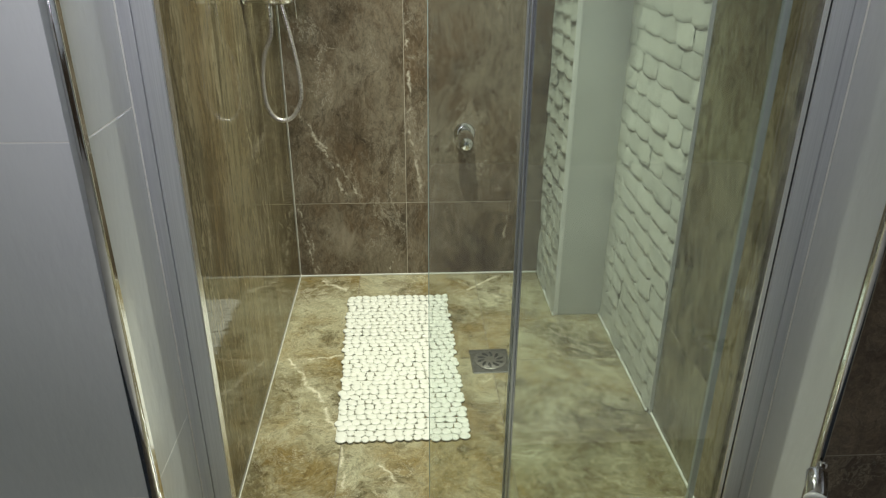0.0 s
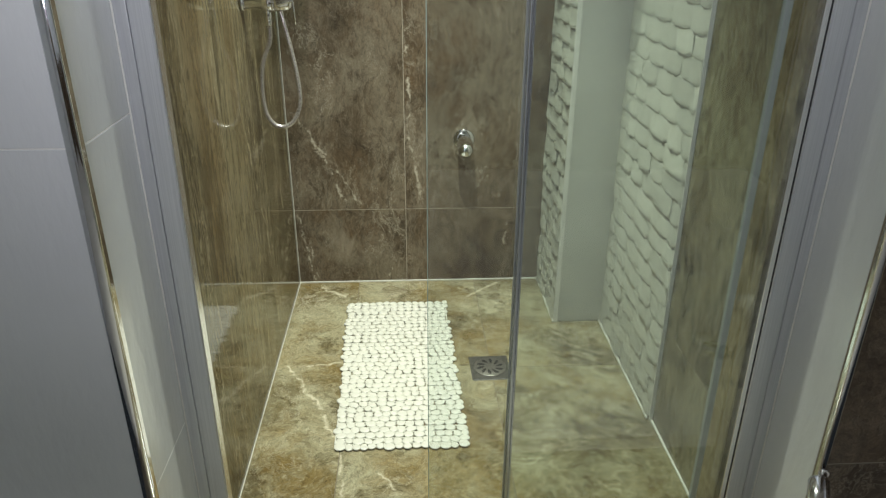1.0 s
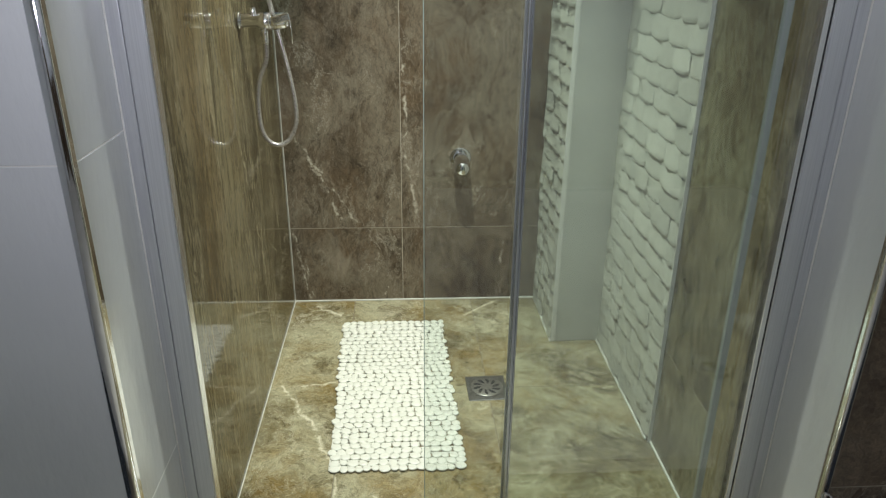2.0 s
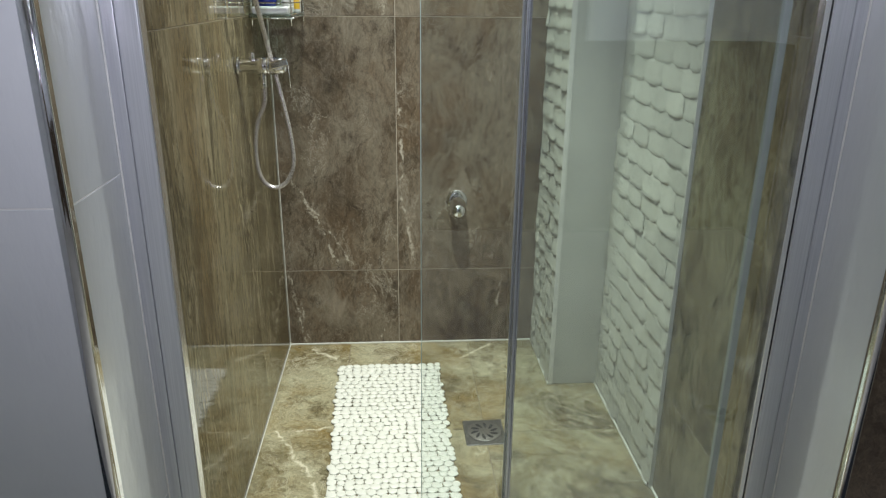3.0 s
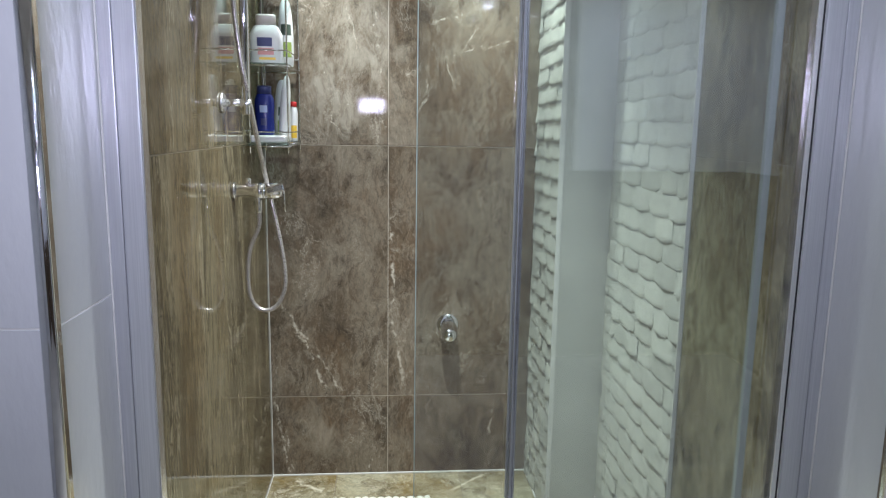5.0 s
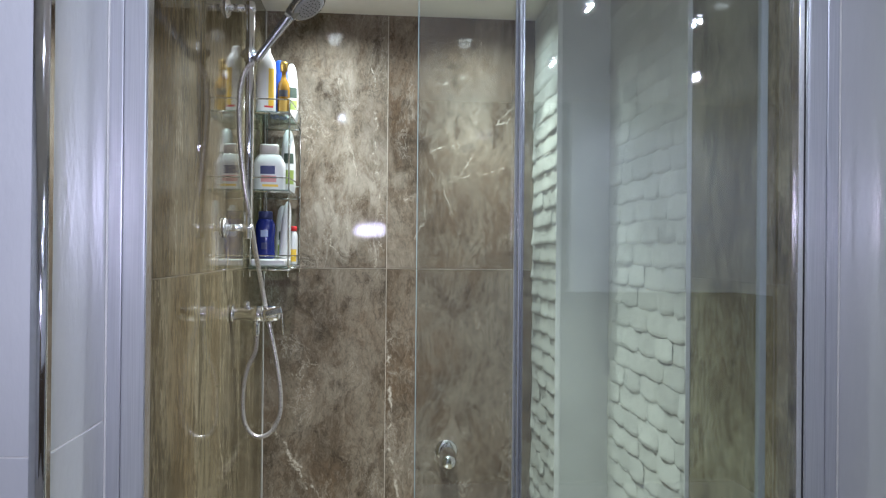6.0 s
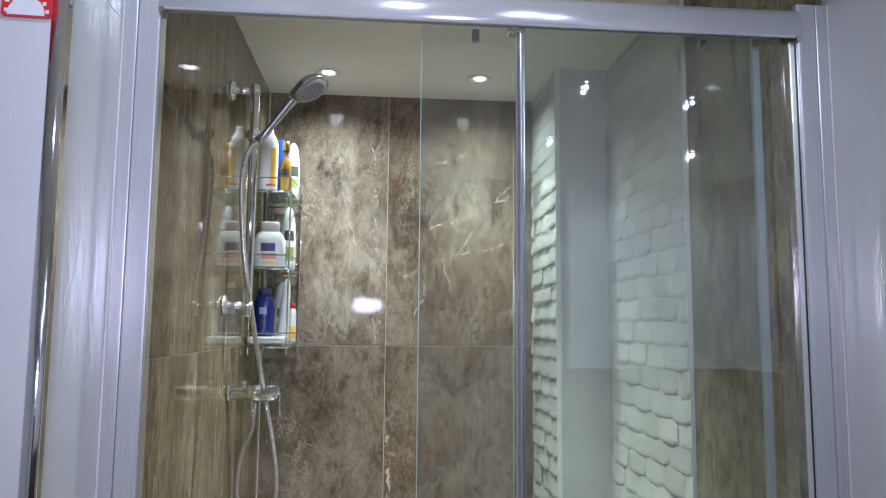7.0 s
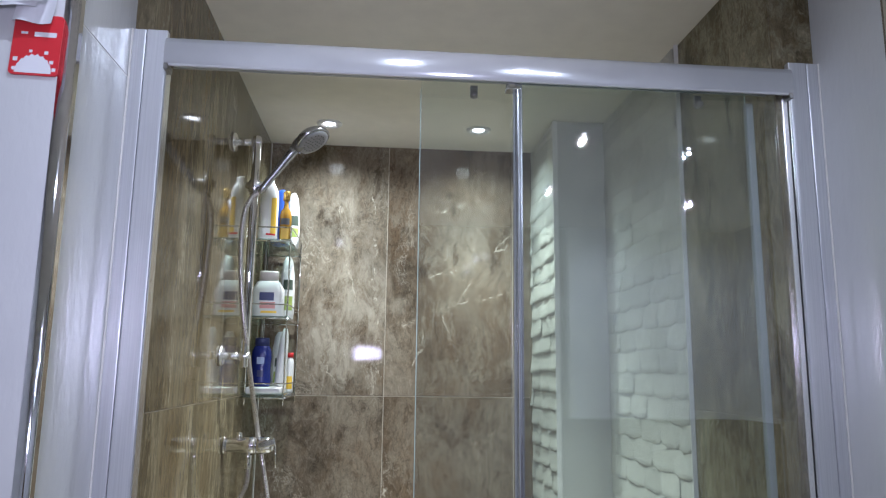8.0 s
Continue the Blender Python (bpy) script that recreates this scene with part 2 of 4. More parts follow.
def brushed():
    k = Mat("satin_aluminium")
    p = k.coords()
    n = k.noise(k.scaled(p, (60, 60, 0.8)), 8, 3)
    k.set(Base_Color=k.ramp(n, [(0.3, (0.58, 0.59, 0.61)), (0.7, (0.68, 0.69, 0.71))]), Metallic=0.55, Roughness=k.math("MULTIPLY_ADD", n, 0.10, 0.27))
    return k.m


M_ALU = brushed()
M_POLISHED = plain("polished_aluminium", (0.88, 0.88, 0.88), 0.24, 0.9, vary=0.05)
M_POST = plain("grey_aluminium", (0.56, 0.59, 0.60), 0.20, 0.8, vary=0.08)
M_CHROME = plain("chrome", (0.80, 0.80, 0.83), 0.08, 1.0, vary=0.08, scale=60)
M_STEEL = plain("dull_steel", (0.34, 0.33, 0.31), 0.36, 0.9, vary=0.4, scale=90)
M_BLACK = plain("black_shade_and_rubber", (0.012, 0.012, 0.012), 0.7, scale=50)
M_RUBBER = plain("grey_rubber_seal", (0.38, 0.41, 0.41), 0.45, scale=40, Alpha=0.62)
M_SATIN = plain("satin_chrome", (0.46, 0.46, 0.47), 0.24, 0.85, vary=0.2, scale=80)
M_HOSE = plain("metal_hose", (0.54, 0.51, 0.48), 0.28, 0.75, vary=0.15, scale=160)
M_MAT = plain("white_pebble_plastic", (0.80, 0.79, 0.72), 0.35, scale=60, vary=0.06, Subsurface_Weight=0.0)
M_WHITEP = plain("white_plastic", (0.68, 0.68, 0.66), 0.3, scale=40, vary=0.05)
M_BLUE = plain("deep_blue_plastic", (0.012, 0.022, 0.17), 0.25, scale=40)
M_YELLOW = plain("yellow_label", (0.80, 0.52, 0.04), 0.4, scale=40)
M_GOLD = plain("golden_oil", (0.24, 0.13, 0.015), 0.15, scale=30)
M_GOLDCAP = plain("gold_cap", (0.50, 0.33, 0.08), 0.25, 0.7, scale=30)
M_RED = plain("red_plastic", (0.62, 0.03, 0.03), 0.35, scale=40)
M_REDCARD = plain("red_card", (0.66, 0.035, 0.045), 0.35, scale=40, vary=0.06)
M_NAVY = plain("navy_label", (0.03, 0.04, 0.13), 0.4, scale=40)
M_GREEN = plain("green_label", (0.28, 0.36, 0.08), 0.4, scale=40)
M_DARKLABEL = plain("dark_label", (0.05, 0.07, 0.05), 0.4, scale=40)
M_PINK = plain("pink_label", (0.62, 0.28, 0.26), 0.4, scale=40)
M_PAPER = plain("white_paper", (0.78, 0.78, 0.80), 0.7, scale=30, vary=0.05)
M_INK = plain("dark_ink", (0.05, 0.05, 0.06), 0.7, scale=40)


def glass(name, tint, base=0.115, haze=0.030):
    """A clear pane: see-through, with a mirror gloss that grows towards grazing angles, and a faint patchy white haze.
    """
    k = Mat(name)
    facing = k.node("ShaderNodeLayerWeight", {0: 0.5}, out=1)
    gloss = k.math("MULTIPLY_ADD", k.math("POWER", facing, 4.0), 0.75, base)
    clear = k.node("ShaderNodeBsdfTransparent", {0: tint})
    shine = k.node("ShaderNodeBsdfGlossy", {"Color": (1, 1, 1), "Roughness": 0.004})
    both = k.node("ShaderNodeMixShader", {0: gloss, 1: clear, 2: shine})
    haze_mask = k.math("MULTIPLY", k.ramp(k.noise(k.scaled(k.coords(), (1, 1, 0.35)), 7.0, 5, 0.6), [(0.3, 0.6), (0.7, 1.0)]), haze)
    hazed = k.node("ShaderNodeMixShader", {0: haze_mask, 1: both, 2: k.node("ShaderNodeBsdfDiffuse", {0: (0.8, 0.8, 0.8)})})
    k.t.links.new(hazed, k.t.nodes["Material Output"].inputs[0])
    return k.m


M_GLASS = glass("clear_glass", (0.925, 0.970, 0.948))
CLEAR = Mat("clear_glass_rear")
CLEAR.t.links.new(CLEAR.node("ShaderNodeBsdfTransparent", {0: (0.97, 0.985, 0.975)}), CLEAR.t.nodes["Material Output"].inputs[0])
M_CLEAR = CLEAR.m
M_SHELFGLASS = glass("green_shelf_glass", (0.80, 0.90, 0.87), 0.08)
M_GLASSEDGE = plain("green_glass_edge", (0.45, 0.58, 0.52), 0.15, scale=30)


def glow(name, color, strength):
    k = Mat(name)
    k.set(Base_Color=color, Emission_Color=color, Emission_Strength=strength)
    return k.m


M_BULB = glow("lit_lens", (1.0, 0.98, 0.92), 4.5)
M_ROOMBULB = glow("lit_lens_cool", (0.93, 0.95, 1.0), 9.0)

# ---- mesh helpers ----


def box(bm, lo, hi, bevel=0.0, seg=2):
    m = Matrix.LocRotScale([(a + b) / 2 for a, b in zip(lo, hi)], None, [b - a for a, b in zip(lo, hi)])
    r = bmesh.ops.create_cube(bm, size=1.0, matrix=m)
    if bevel:
        edges = list({e for v in r["verts"] for e in v.link_edges})
        bmesh.ops.bevel(bm, geom=edges, offset=bevel, segments=seg, affect="EDGES", profile=0.5)
    return bm


def aim(a, b):
    a, b = Vector(a), Vector(b)
    return Matrix.Translation(a) @ (b - a).to_track_quat("Z", "Y").to_matrix().to_4x4(), (b - a).length


def squircle(a, power):
    """A point of the rounded square between circle (power 1) and box (power towards 0)."""
    c, d = math.cos(a), math.sin(a)
    return math.copysign(abs(c) ** power, c), math.copysign(abs(d) ** power, d)


def lathe(bm, m, profile, seg=24, sx=1.0, sy=1.0, smooth=True, power=1.0):
    """Turn (radius, height) pairs round the z axis of m, closed at both ends."""
    rings = []
    for r, z in profile:
        rings.append([bm.verts.new(m @ Vector((sx * r * qx, sy * r * qy, z))) for qx, qy in (squircle(2 * math.pi * i / seg, power) for i in range(seg))])
    for a, b in zip(rings, rings[1:]):
        for i in range(seg):
            f = bm.faces.new((a[i], a[(i + 1) % seg], b[(i + 1) % seg], b[i]))
            f.smooth = smooth
    bm.faces.new(list(reversed(rings[0])))
    bm.faces.new(rings[-1])
    return bm


def rod(bm, a, b, r, seg=16, bevel=0.0):
    m, length = aim(a, b)
    c = min(bevel, r * 0.6)
    prof = [(r - c, 0), (r, c), (r, length - c), (r - c, length)] if c else [(r, 0), (r, length)]
    return lathe(bm, m, prof, seg)


def smooth_path(points, steps=10):
    pts = [Vector(p) for p in points]
    out = []
    for i in range(len(pts) - 1):
        p0, p1, p2, p3 = pts[max(i - 1, 0)], pts[i], pts[i + 1], pts[min(i + 2, len(pts) - 1)]
        for s in range(steps):
            t = s / steps
            out.append(0.5 * (2 * p1 + (p2 - p0) * t + (2 * p0 - 5 * p1 + 4 * p2 - p3) * t * t + (3 * p1 - p0 - 3 * p2 + p3) * t ** 3))
    return out + [pts[-1]]


def tube(bm, points, r, seg=10, ripple=0.0):
    rings, side = [], Vector((0, 1, 0.2)).normalized()
    for i, p in enumerate(points):
        d = (points[min(i + 1, len(points) - 1)] - points[max(i - 1, 0)]).normalized()
        u = (side - d * side.dot(d)).normalized()
        w = d.cross(u)
        rr = r * (1 + ripple * (i % 2))
        rings.append([bm.verts.new(p + rr * (u * math.cos(2 * math.pi * j / seg) + w * math.sin(2 * math.pi * j / seg))) for j in range(seg)])
    for a, b in zip(rings, rings[1:]):
        for j in range(seg):
            bm.faces.new((a[j], a[(j + 1) % seg], b[(j + 1) % seg], b[j])).smooth = True
    bm.faces.new(list(reversed(rings[0])))
    bm.faces.new(rings[-1])
    return bm


def mesh_of(name, bm, material):
    bmesh.ops.recalc_face_normals(bm, faces=bm.faces[:])
    me = bpy.data.meshes.new(name)
    bm.to_mesh(me)
    bm.free()
    for m in material if isinstance(material, (list, tuple)) else [material]:
        me.materials.append(m)
    return me


def part(name, bm, material, parent=None, label=""):
    ob = new(name, mesh_of(name, bm, material))
    if parent is not None:
        ob.parent = parent
        ob.matrix_parent_inverse = parent.matrix_world.inverted()
    return tagged(ob, label)


def thing(name, at, label, category, group="", kind=""):
    ob = new(name)
    ob.location = at
    ob.empty_display_size = 0.05
    bpy.context.view_layer.update()
    return tagged(ob, label, category, group, kind)


def B():
    return bmesh.new()


# ---- structure ----
tagged(part("floor", box(B(), (XL - 0.2, FL - 0.05, -0.12), (XR + 0.2, YB + 0.2, -0.0009)), M_GROUT_DARK), "pale grout bed under the shower floor tiles", "floor", kind="structure")
FLOOR = bpy.data.objects["floor"]
# out of view; its pale colour is chosen to bounce lamp light upwards
tagged(part("floor_room", box(B(), (ROOM_X0, ROOM_Y0, -0.12), (ROOM_X1, FL - 0.05, 0.0)), plain("pale_bounce_floor", (0.58, 0.55, 0.50), 0.3, scale=5, vary=0.1)), "unseen bathroom floor, made pale to bounce light", "floor", kind="structure")
tagged(part("wall_back", box(B(), (XL - 0.15, YB + 0.0009, -0.1), (XR + 0.25, YB + 0.15, ZC)), M_GROUT), "wall behind the brown marble shower tiles", "wall", kind="structure")
tagged(part("wall_left", box(B(), (XL - 0.15, YD + 0.012, -0.1), (XL - 0.0009, YB + 0.0009, ZC)), M_GROUT_DARK), "wall behind the olive streaked marble tiles", "wall", kind="structure")
tagged(part("wall_right", box(B(), (XR + 0.0009, YD + 0.012, -0.1), (XR + 0.25, YB + 0.0009, ZC)), M_GROUT_DARK), "wall behind the olive dark marble tiles", "wall", kind="structure")
tagged(part("ceiling", box(B(), (ROOM_X0 - 0.1, ROOM_Y0 - 0.1, ZC), (ROOM_X1 + 0.1, YB + 0.15, ZC + 0.12)), M_CEIL), "cream painted ceiling with recessed spotlights", "ceiling", kind="structure")


def tiles(wall, axis, at, us, vs, material, depth=0.008, gap=0.0011, front=-1):
    """Large tiles on one plane, each a piece of its own; us and vs are the joints."""
    for u0, u1 in zip(us, us[1:]):
        for v0, v1 in zip(vs, vs[1:]):
            a, b = sorted((at, at - front * depth))
            lo = {"x": (a, u0 + gap, v0 + gap), "y": (u0 + gap, a, v0 + gap), "z": (u0 + gap, v0 + gap, a)}[axis]
            hi = {"x": (b, u1 - gap, v1 - gap), "y": (u1 - gap, b, v1 - gap), "z": (u1 - gap, v1 - gap, b)}[axis]
            part("tile", box(B(), lo, hi, 0.0007, 1), material, wall)


W = bpy.data.objects
tiles(W["wall_back"], "y", YB, [XL, 0.008, 0.484, XR], [0.0, 0.323, 1.281, ZC], M_BACK)
tiles(W["wall_left"], "x", XL, [YD + 0.012, 1.735, 2.215, YB], [0.0, 1.290, ZC], M_LEFT, front=1)
tiles(W["wall_right"], "x", XR, [YD + 0.012, 1.690], [0.0, 0.323, 1.290, ZC], M_RIGHT)
for u0, u1, vs in ((XL, -0.190, [1.02, YB]), (-0.190, 0.286, [1.02, YB]), (0.286, XR, [1.02, 1.35, 1.993, YB])):
    tiles(FLOOR, "z", 0.0, [u0, u1], vs, M_FLOOR, depth=0.008, front=1)

# white silicone along the floor and in the corners
for name, lo, hi in (("trim_back", (XL, YB - 0.005, 0.0), (0.56, YB - 0.0005, 0.006)),
                     ("trim_left", (XL + 0.0005, 1.27, 0.0), (XL + 0.0032, YB, 0.004)),
                     ("trim_right", (XR - 0.006, 1.27, 0.0), (XR - 0.0005, 1.70, 0.006)),
                     ("trim_column_base", (0.551, 2.283, 0.0), (0.5565, YB, 0.007)),
                     ("trim_cladding_base", (XR - 0.0165, 1.70, 0.0), (XR - 0.0115, 2.287, 0.007)),
                     ("trim_corner", (XL + 0.0005, YB - 0.003, 0.0), (XL + 0.003, YB - 0.0005, ZC))):
    tagged(part(name, box(B(), lo, hi, 0.001, 1), M_CAULK), "thin white silicone bead in the tile corner", "sealant", kind="structure")


def stone_mesh(seed):
    """One split-faced cladding stone of unit length and height: tapered to the top, with a proud, ragged, rounded lower lip."""
    nu, nv = 12, 8
    verts, faces = [], []
    for j in range(nv + 1):
        for i in range(nu + 1):
            u, v = i / nu, j / nv
            edge = i in (0, nu) or j in (0, nv)
            lip = 0.09 * (2 * u - 1) ** 2 - 0.02 + 0.05 * noise.noise(Vector((u * 4, 0, seed))) + 0.05 * noise.noise(Vector((u * 13, 3, seed)))
            flank = 0.62 + 0.38 * min(1.0, min(u, 1 - u) / 0.16) ** 0.7
            body = (0.34 + 0.62 * (1 - v) ** 0.8) * flank
            chip = 0.20 * noise.noise(Vector((u * 3.1, v * 1.6, seed + 2))) + 0.17 * noise.noise(Vector((u * 13, v * 2.0, seed + 4))) + 0.09 * noise.noise(Vector((u * 24, v * 6, seed + 6)))
            h = (0.10 if j == 0 else 0.22 if j == nv else 0.52) if edge else max(0.12, body + chip)
            verts.append((u, v + lip * (1 - v), h))
    for j in range(nv):
        for i in range(nu):
            a = j * (nu + 1) + i
            faces.append((a, a + 1, a + nu + 2, a + nu + 1))
    me = bpy.data.meshes.new("stone")
    me.from_pydata(verts, [], faces)
    me.polygons.foreach_set("use_smooth", [True] * len(faces))
    me.materials.append(M_STONE)
    return me


STONES = [stone_mesh(3.7 * i + 1) for i in range(9)]


def cladding(name, x, span, seed, depth, label, course=0.0622):
    """Courses of white split stones on a backing slab; they face -x."""
    u0, u1 = span
    turn = Matrix(((0, 0, -1, x), (-1, 0, 0, u1), (0, 1, 0, 0), (0, 0, 0, 1)))
    slab_lo, slab_hi = (x + 0.0005, u0, 0.0), (x + 0.004, u1, ZC)
    slab = tagged(part(name, box(B(), slab_lo, slab_hi), M_STONE), label, "stone cladding", kind="structure")
    rng = random.Random(seed)
    for r in range(int(ZC / course) + 1):
        z = r * course
        height = min(course * 1.24, ZC - z - 0.001)
        if height < 0.012:
            break
        u = -rng.uniform(0.0, 0.13)
        while u < u1 - u0 - 0.004:
            length = rng.uniform(0.105, 0.150)
            a, b = max(u, 0.0), min(u + length, u1 - u0)
            u += length
            if b - a < 0.020:
                continue
            ob = new("stone", rng.choice(STONES))
            ob.parent = slab
            ob.matrix_basis = turn @ Matrix.Translation((a, z + rng.uniform(-0.003, 0.003), 0)) @ Matrix.Diagonal((b - a, height, depth * rng.uniform(0.78, 1.12), 1))
    return slab


# boxed column in the back corner and the cladding round it
CX, CY = 0.565, 2.287
tagged(part("column", box(B(), (CX + 0.005, CY, 0.0), (XR + 0.01, YB + 0.004, ZC), 0.002, 1), M_SMOOTH), "boxed white stone column in the shower corner", "column", kind="structure")
tagged(part("trim_cladding", box(B(), (XR - 0.011, 1.6885, 0.0), (XR + 0.0005, 1.6912, ZC)), M_CAULK), "thin pale edge strip between relief stone and marble", "trim", kind="structure")
tagged(part("trim_column", box(B(), (CX - 0.010, CY - 0.002, 0.0), (CX + 0.006, CY + 0.0012, ZC)), M_CAULK), "thin pale edge strip on the column corner", "trim", kind="structure")

# white jambs and the walls that face the room
tagged(part("wall_front_left", box(B(), (ROOM_X0 - 0.1, FL + 0.0006, -0.1), (JL - 0.0006, YD + 0.012, ZC)), M_CAULK), "wall beside the shower under white tiles", "wall", kind="structure")
tagged(part("wall_front_right", box(B(), (JR + 0.0006, FR + 0.0006, -0.1), (ROOM_X1 + 0.1, YD + 0.012, ZC)), M_GROUT_DARK), "wall beside the shower under marble tiles", "wall", kind="structure")
for u in ([ROOM_X0, -1.07, JL - 0.0015],):
    tiles(W["wall_front_left"], "y", FL, u, [0.0, 0.39, 1.068, 1.90, ZC], M_WHITE, depth=0.006)
tiles(W["wall_front_left"], "x", JL, [FL + 0.016, YD + 0.010], [0.0, 0.39, 1.060, 1.88, ZC], M_WHITE, depth=0.006, front=1)
tiles(W["wall_front_right"], "x", JR, [FR + 0.016, YD + 0.010], [0.0, ZC], M_WHITE, depth=0.006)
tiles(W["wall_front_right"], "y", FR, [JR + 0.0125, 1.30, ROOM_X1], [0.0, 0.39, 1.29, ZC], M_FRONT, depth=0.006)
tagged(part("wall_end_left", box(B(), (JL, YD + 0.006, 0.0), (XL, YD + 0.0115, ZC), 0.0007, 1), M_LEFT), "narrow marble end strip beside the white jamb", "wall", kind="structure")
tagged(part("wall_end_right", box(B(), (XR, YD + 0.006, 0.0), (JR, YD + 0.0115, ZC), 0.0007, 1), M_RIGHT), "narrow marble end strip beside the white jamb", "wall", kind="structure")
for name, lo, hi in (("wall_room_left", (ROOM_X0 - 0.1, ROOM_Y0 - 0.1, -0.1), (ROOM_X0, FL + 0.006, ZC)),
                     ("wall_room_right", (ROOM_X1, ROOM_Y0 - 0.1, -0.1), (ROOM_X1 + 0.1, FR + 0.006, ZC)),
                     ("wall_room_rear", (ROOM_X0, ROOM_Y0 - 0.1, -0.1), (ROOM_X1, ROOM_Y0, ZC))):
    rear = name == "wall_room_rear"
    tagged(part(name, box(B(), lo, hi), M_FRONT if rear else M_WALLPAINT), "brown marble rear wall of the bathroom" if rear else "plain white wall of the bathroom", "wall", kind="structure")
tagged(part("wall_room_corner", box(B(), (1.101, ROOM_Y0 + 0.001, 1.12), (ROOM_X1, ROOM_Y0 + 0.03, ZC)), M_WALLPAINT), "white upper part of the bathroom's rear wall", "wall", kind="structure")
tagged(part("wall_room_dado", box(B(), (ROOM_X1 - 0.012, ROOM_Y0 + 0.002, 0.0), (ROOM_X1 - 0.001, FR, 1.12)), M_FRONT), "brown marble lower part of the bathroom wall", "wall", kind="structure")
# added white reflector behind the camera: brightens the chrome trims and bounces light
tagged(part("wall_room_rear_white", box(B(), (ROOM_X0 + 0.001, ROOM_Y0 + 0.001, 0.0), (0.0, ROOM_Y0 + 0.012, ZC)), M_WALLPAINT), "unseen white panel added on the rear wall as a reflector", "wall", kind="structure")
tagged(part("trim_room", box(B(), (1.07, ROOM_Y0 + 0.001, 1.12), (1.10, ROOM_Y0 + 0.05, ZC), 0.004, 2), M_CAULK), "white edge strip on the bathroom's rear wall", "trim", kind="structure")


def corner_trim(name, x, y, sx, label, size=1.4):
    """A rounded chrome tile edge with a fine groove, from floor to ceiling."""
    bm = B()
    prof = [(0.0015, 0.014), (-0.0008, 0.012), (-0.0008, 0.004), (0.001, 0.0005), (0.004, -0.0012), (0.012, -0.0012), (0.014, 0.0015), (0.012, 0.012)]
    prof = [(size * a, size * b) for a, b in prof]
    lo = [bm.verts.new((x - sx * a, y + b, 0.0)) for a, b in prof]
    hi = [bm.verts.new((x - sx * a, y + b, ZC)) for a, b in prof]
    n = len(prof)
    for i in range(n):
        bm.faces.new((lo[i], lo[(i + 1) % n], hi[(i + 1) % n], hi[i])).smooth = 1 < i < 5
    bm.faces.new(lo)
    bm.faces.new(hi)
    return tagged(part(name, bm, M_CHROME), label, "tile trim", kind="structure")


corner_trim("trim_chrome_left", JL + 0.0135, FL, 1, "polished chrome edge trim at the white tiled corner", 1.5)
corner_trim("trim_chrome_right", JR, FR, -1, "polished metal edge trim between white and brown tiles", 0.9)

# ---- shower enclosure: frame, rail and fixed pane ----
ENC = thing("shower_enclosure", (0.2, YD, 0), "satin aluminium shower frame with one fixed clear glass pane", "shower screen")
Y0, Y1 = YD - 0.010, YD + 0.004
RZ0, RZ1 = 1.902, 1.956


def profile_bar(name, outer, sign, top, label):
    """Wall profile: a wide flat outer leg, a fine groove, a slimmer inner leg with a polished inner face."""
    bm = B()
    a = outer
    legs = ((0.0012, 0.0245, 0.0, Y1), (0.0256, 0.062, -0.0008, Y1))
    for u0, u1, dy, y1 in legs:
        x0, x1 = sorted((a + sign * u0, a + sign * u1))
        box(bm, (x0, Y0 + dy, 0.0), (x1, y1, top), 0.002, 2)
    x0, x1 = sorted((a + sign * 0.023, a + sign * 0.027))
    box(bm, (x0, Y0 + 0.005, 0.0), (x1, Y1 - 0.002, top - 0.001))
    ob = part(name, bm, M_ALU, ENC, label)
    bm = B()
    x0, x1 = sorted((a + sign * 0.0622, a + sign * 0.0642))
    box(bm, (x0, Y0 + 0.002, 0.0), (x1, Y1 + 0.016, RZ0 - 0.002), 0.0006, 1)
    part("polished_strip", bm, M_POLISHED, ob, "polished inner strip")
    return ob


for name, x in (("trim_jamb_left", JL + 0.0002), ("trim_jamb_right", JR - 0.0032)):
    tagged(part(name, box(B(), (x, Y0 - 0.0025, 0.0), (x + 0.003, Y0 + 0.001, 1.972), 0.0008, 1), M_CAULK), "thin white silicone bead beside the shower frame", "sealant", kind="structure")
LP = profile_bar("wall_profile", JL + 0.001, 1, 1.972, "satin aluminium wall profile")
RP = profile_bar("wall_profile", JR - 0.001, -1, 1.972, "satin aluminium wall profile")
# solid black strip stands in for the shade inside the profile's slot
part("slot", box(B(), (JR - 0.0672, Y0 + 0.004, 0.0), (JR - 0.0652, Y1 + 0.014, RZ0 - 0.004)), M_BLACK, RP, "black inlay for the shade in a slot")
part("polished_strip", box(B(), (JR - 0.0775, Y0 + 0.004, 0.0), (JR - 0.0674, Y1 + 0.014, RZ0 - 0.004), 0.0008, 1), M_POLISHED, RP, "polished inner strip")


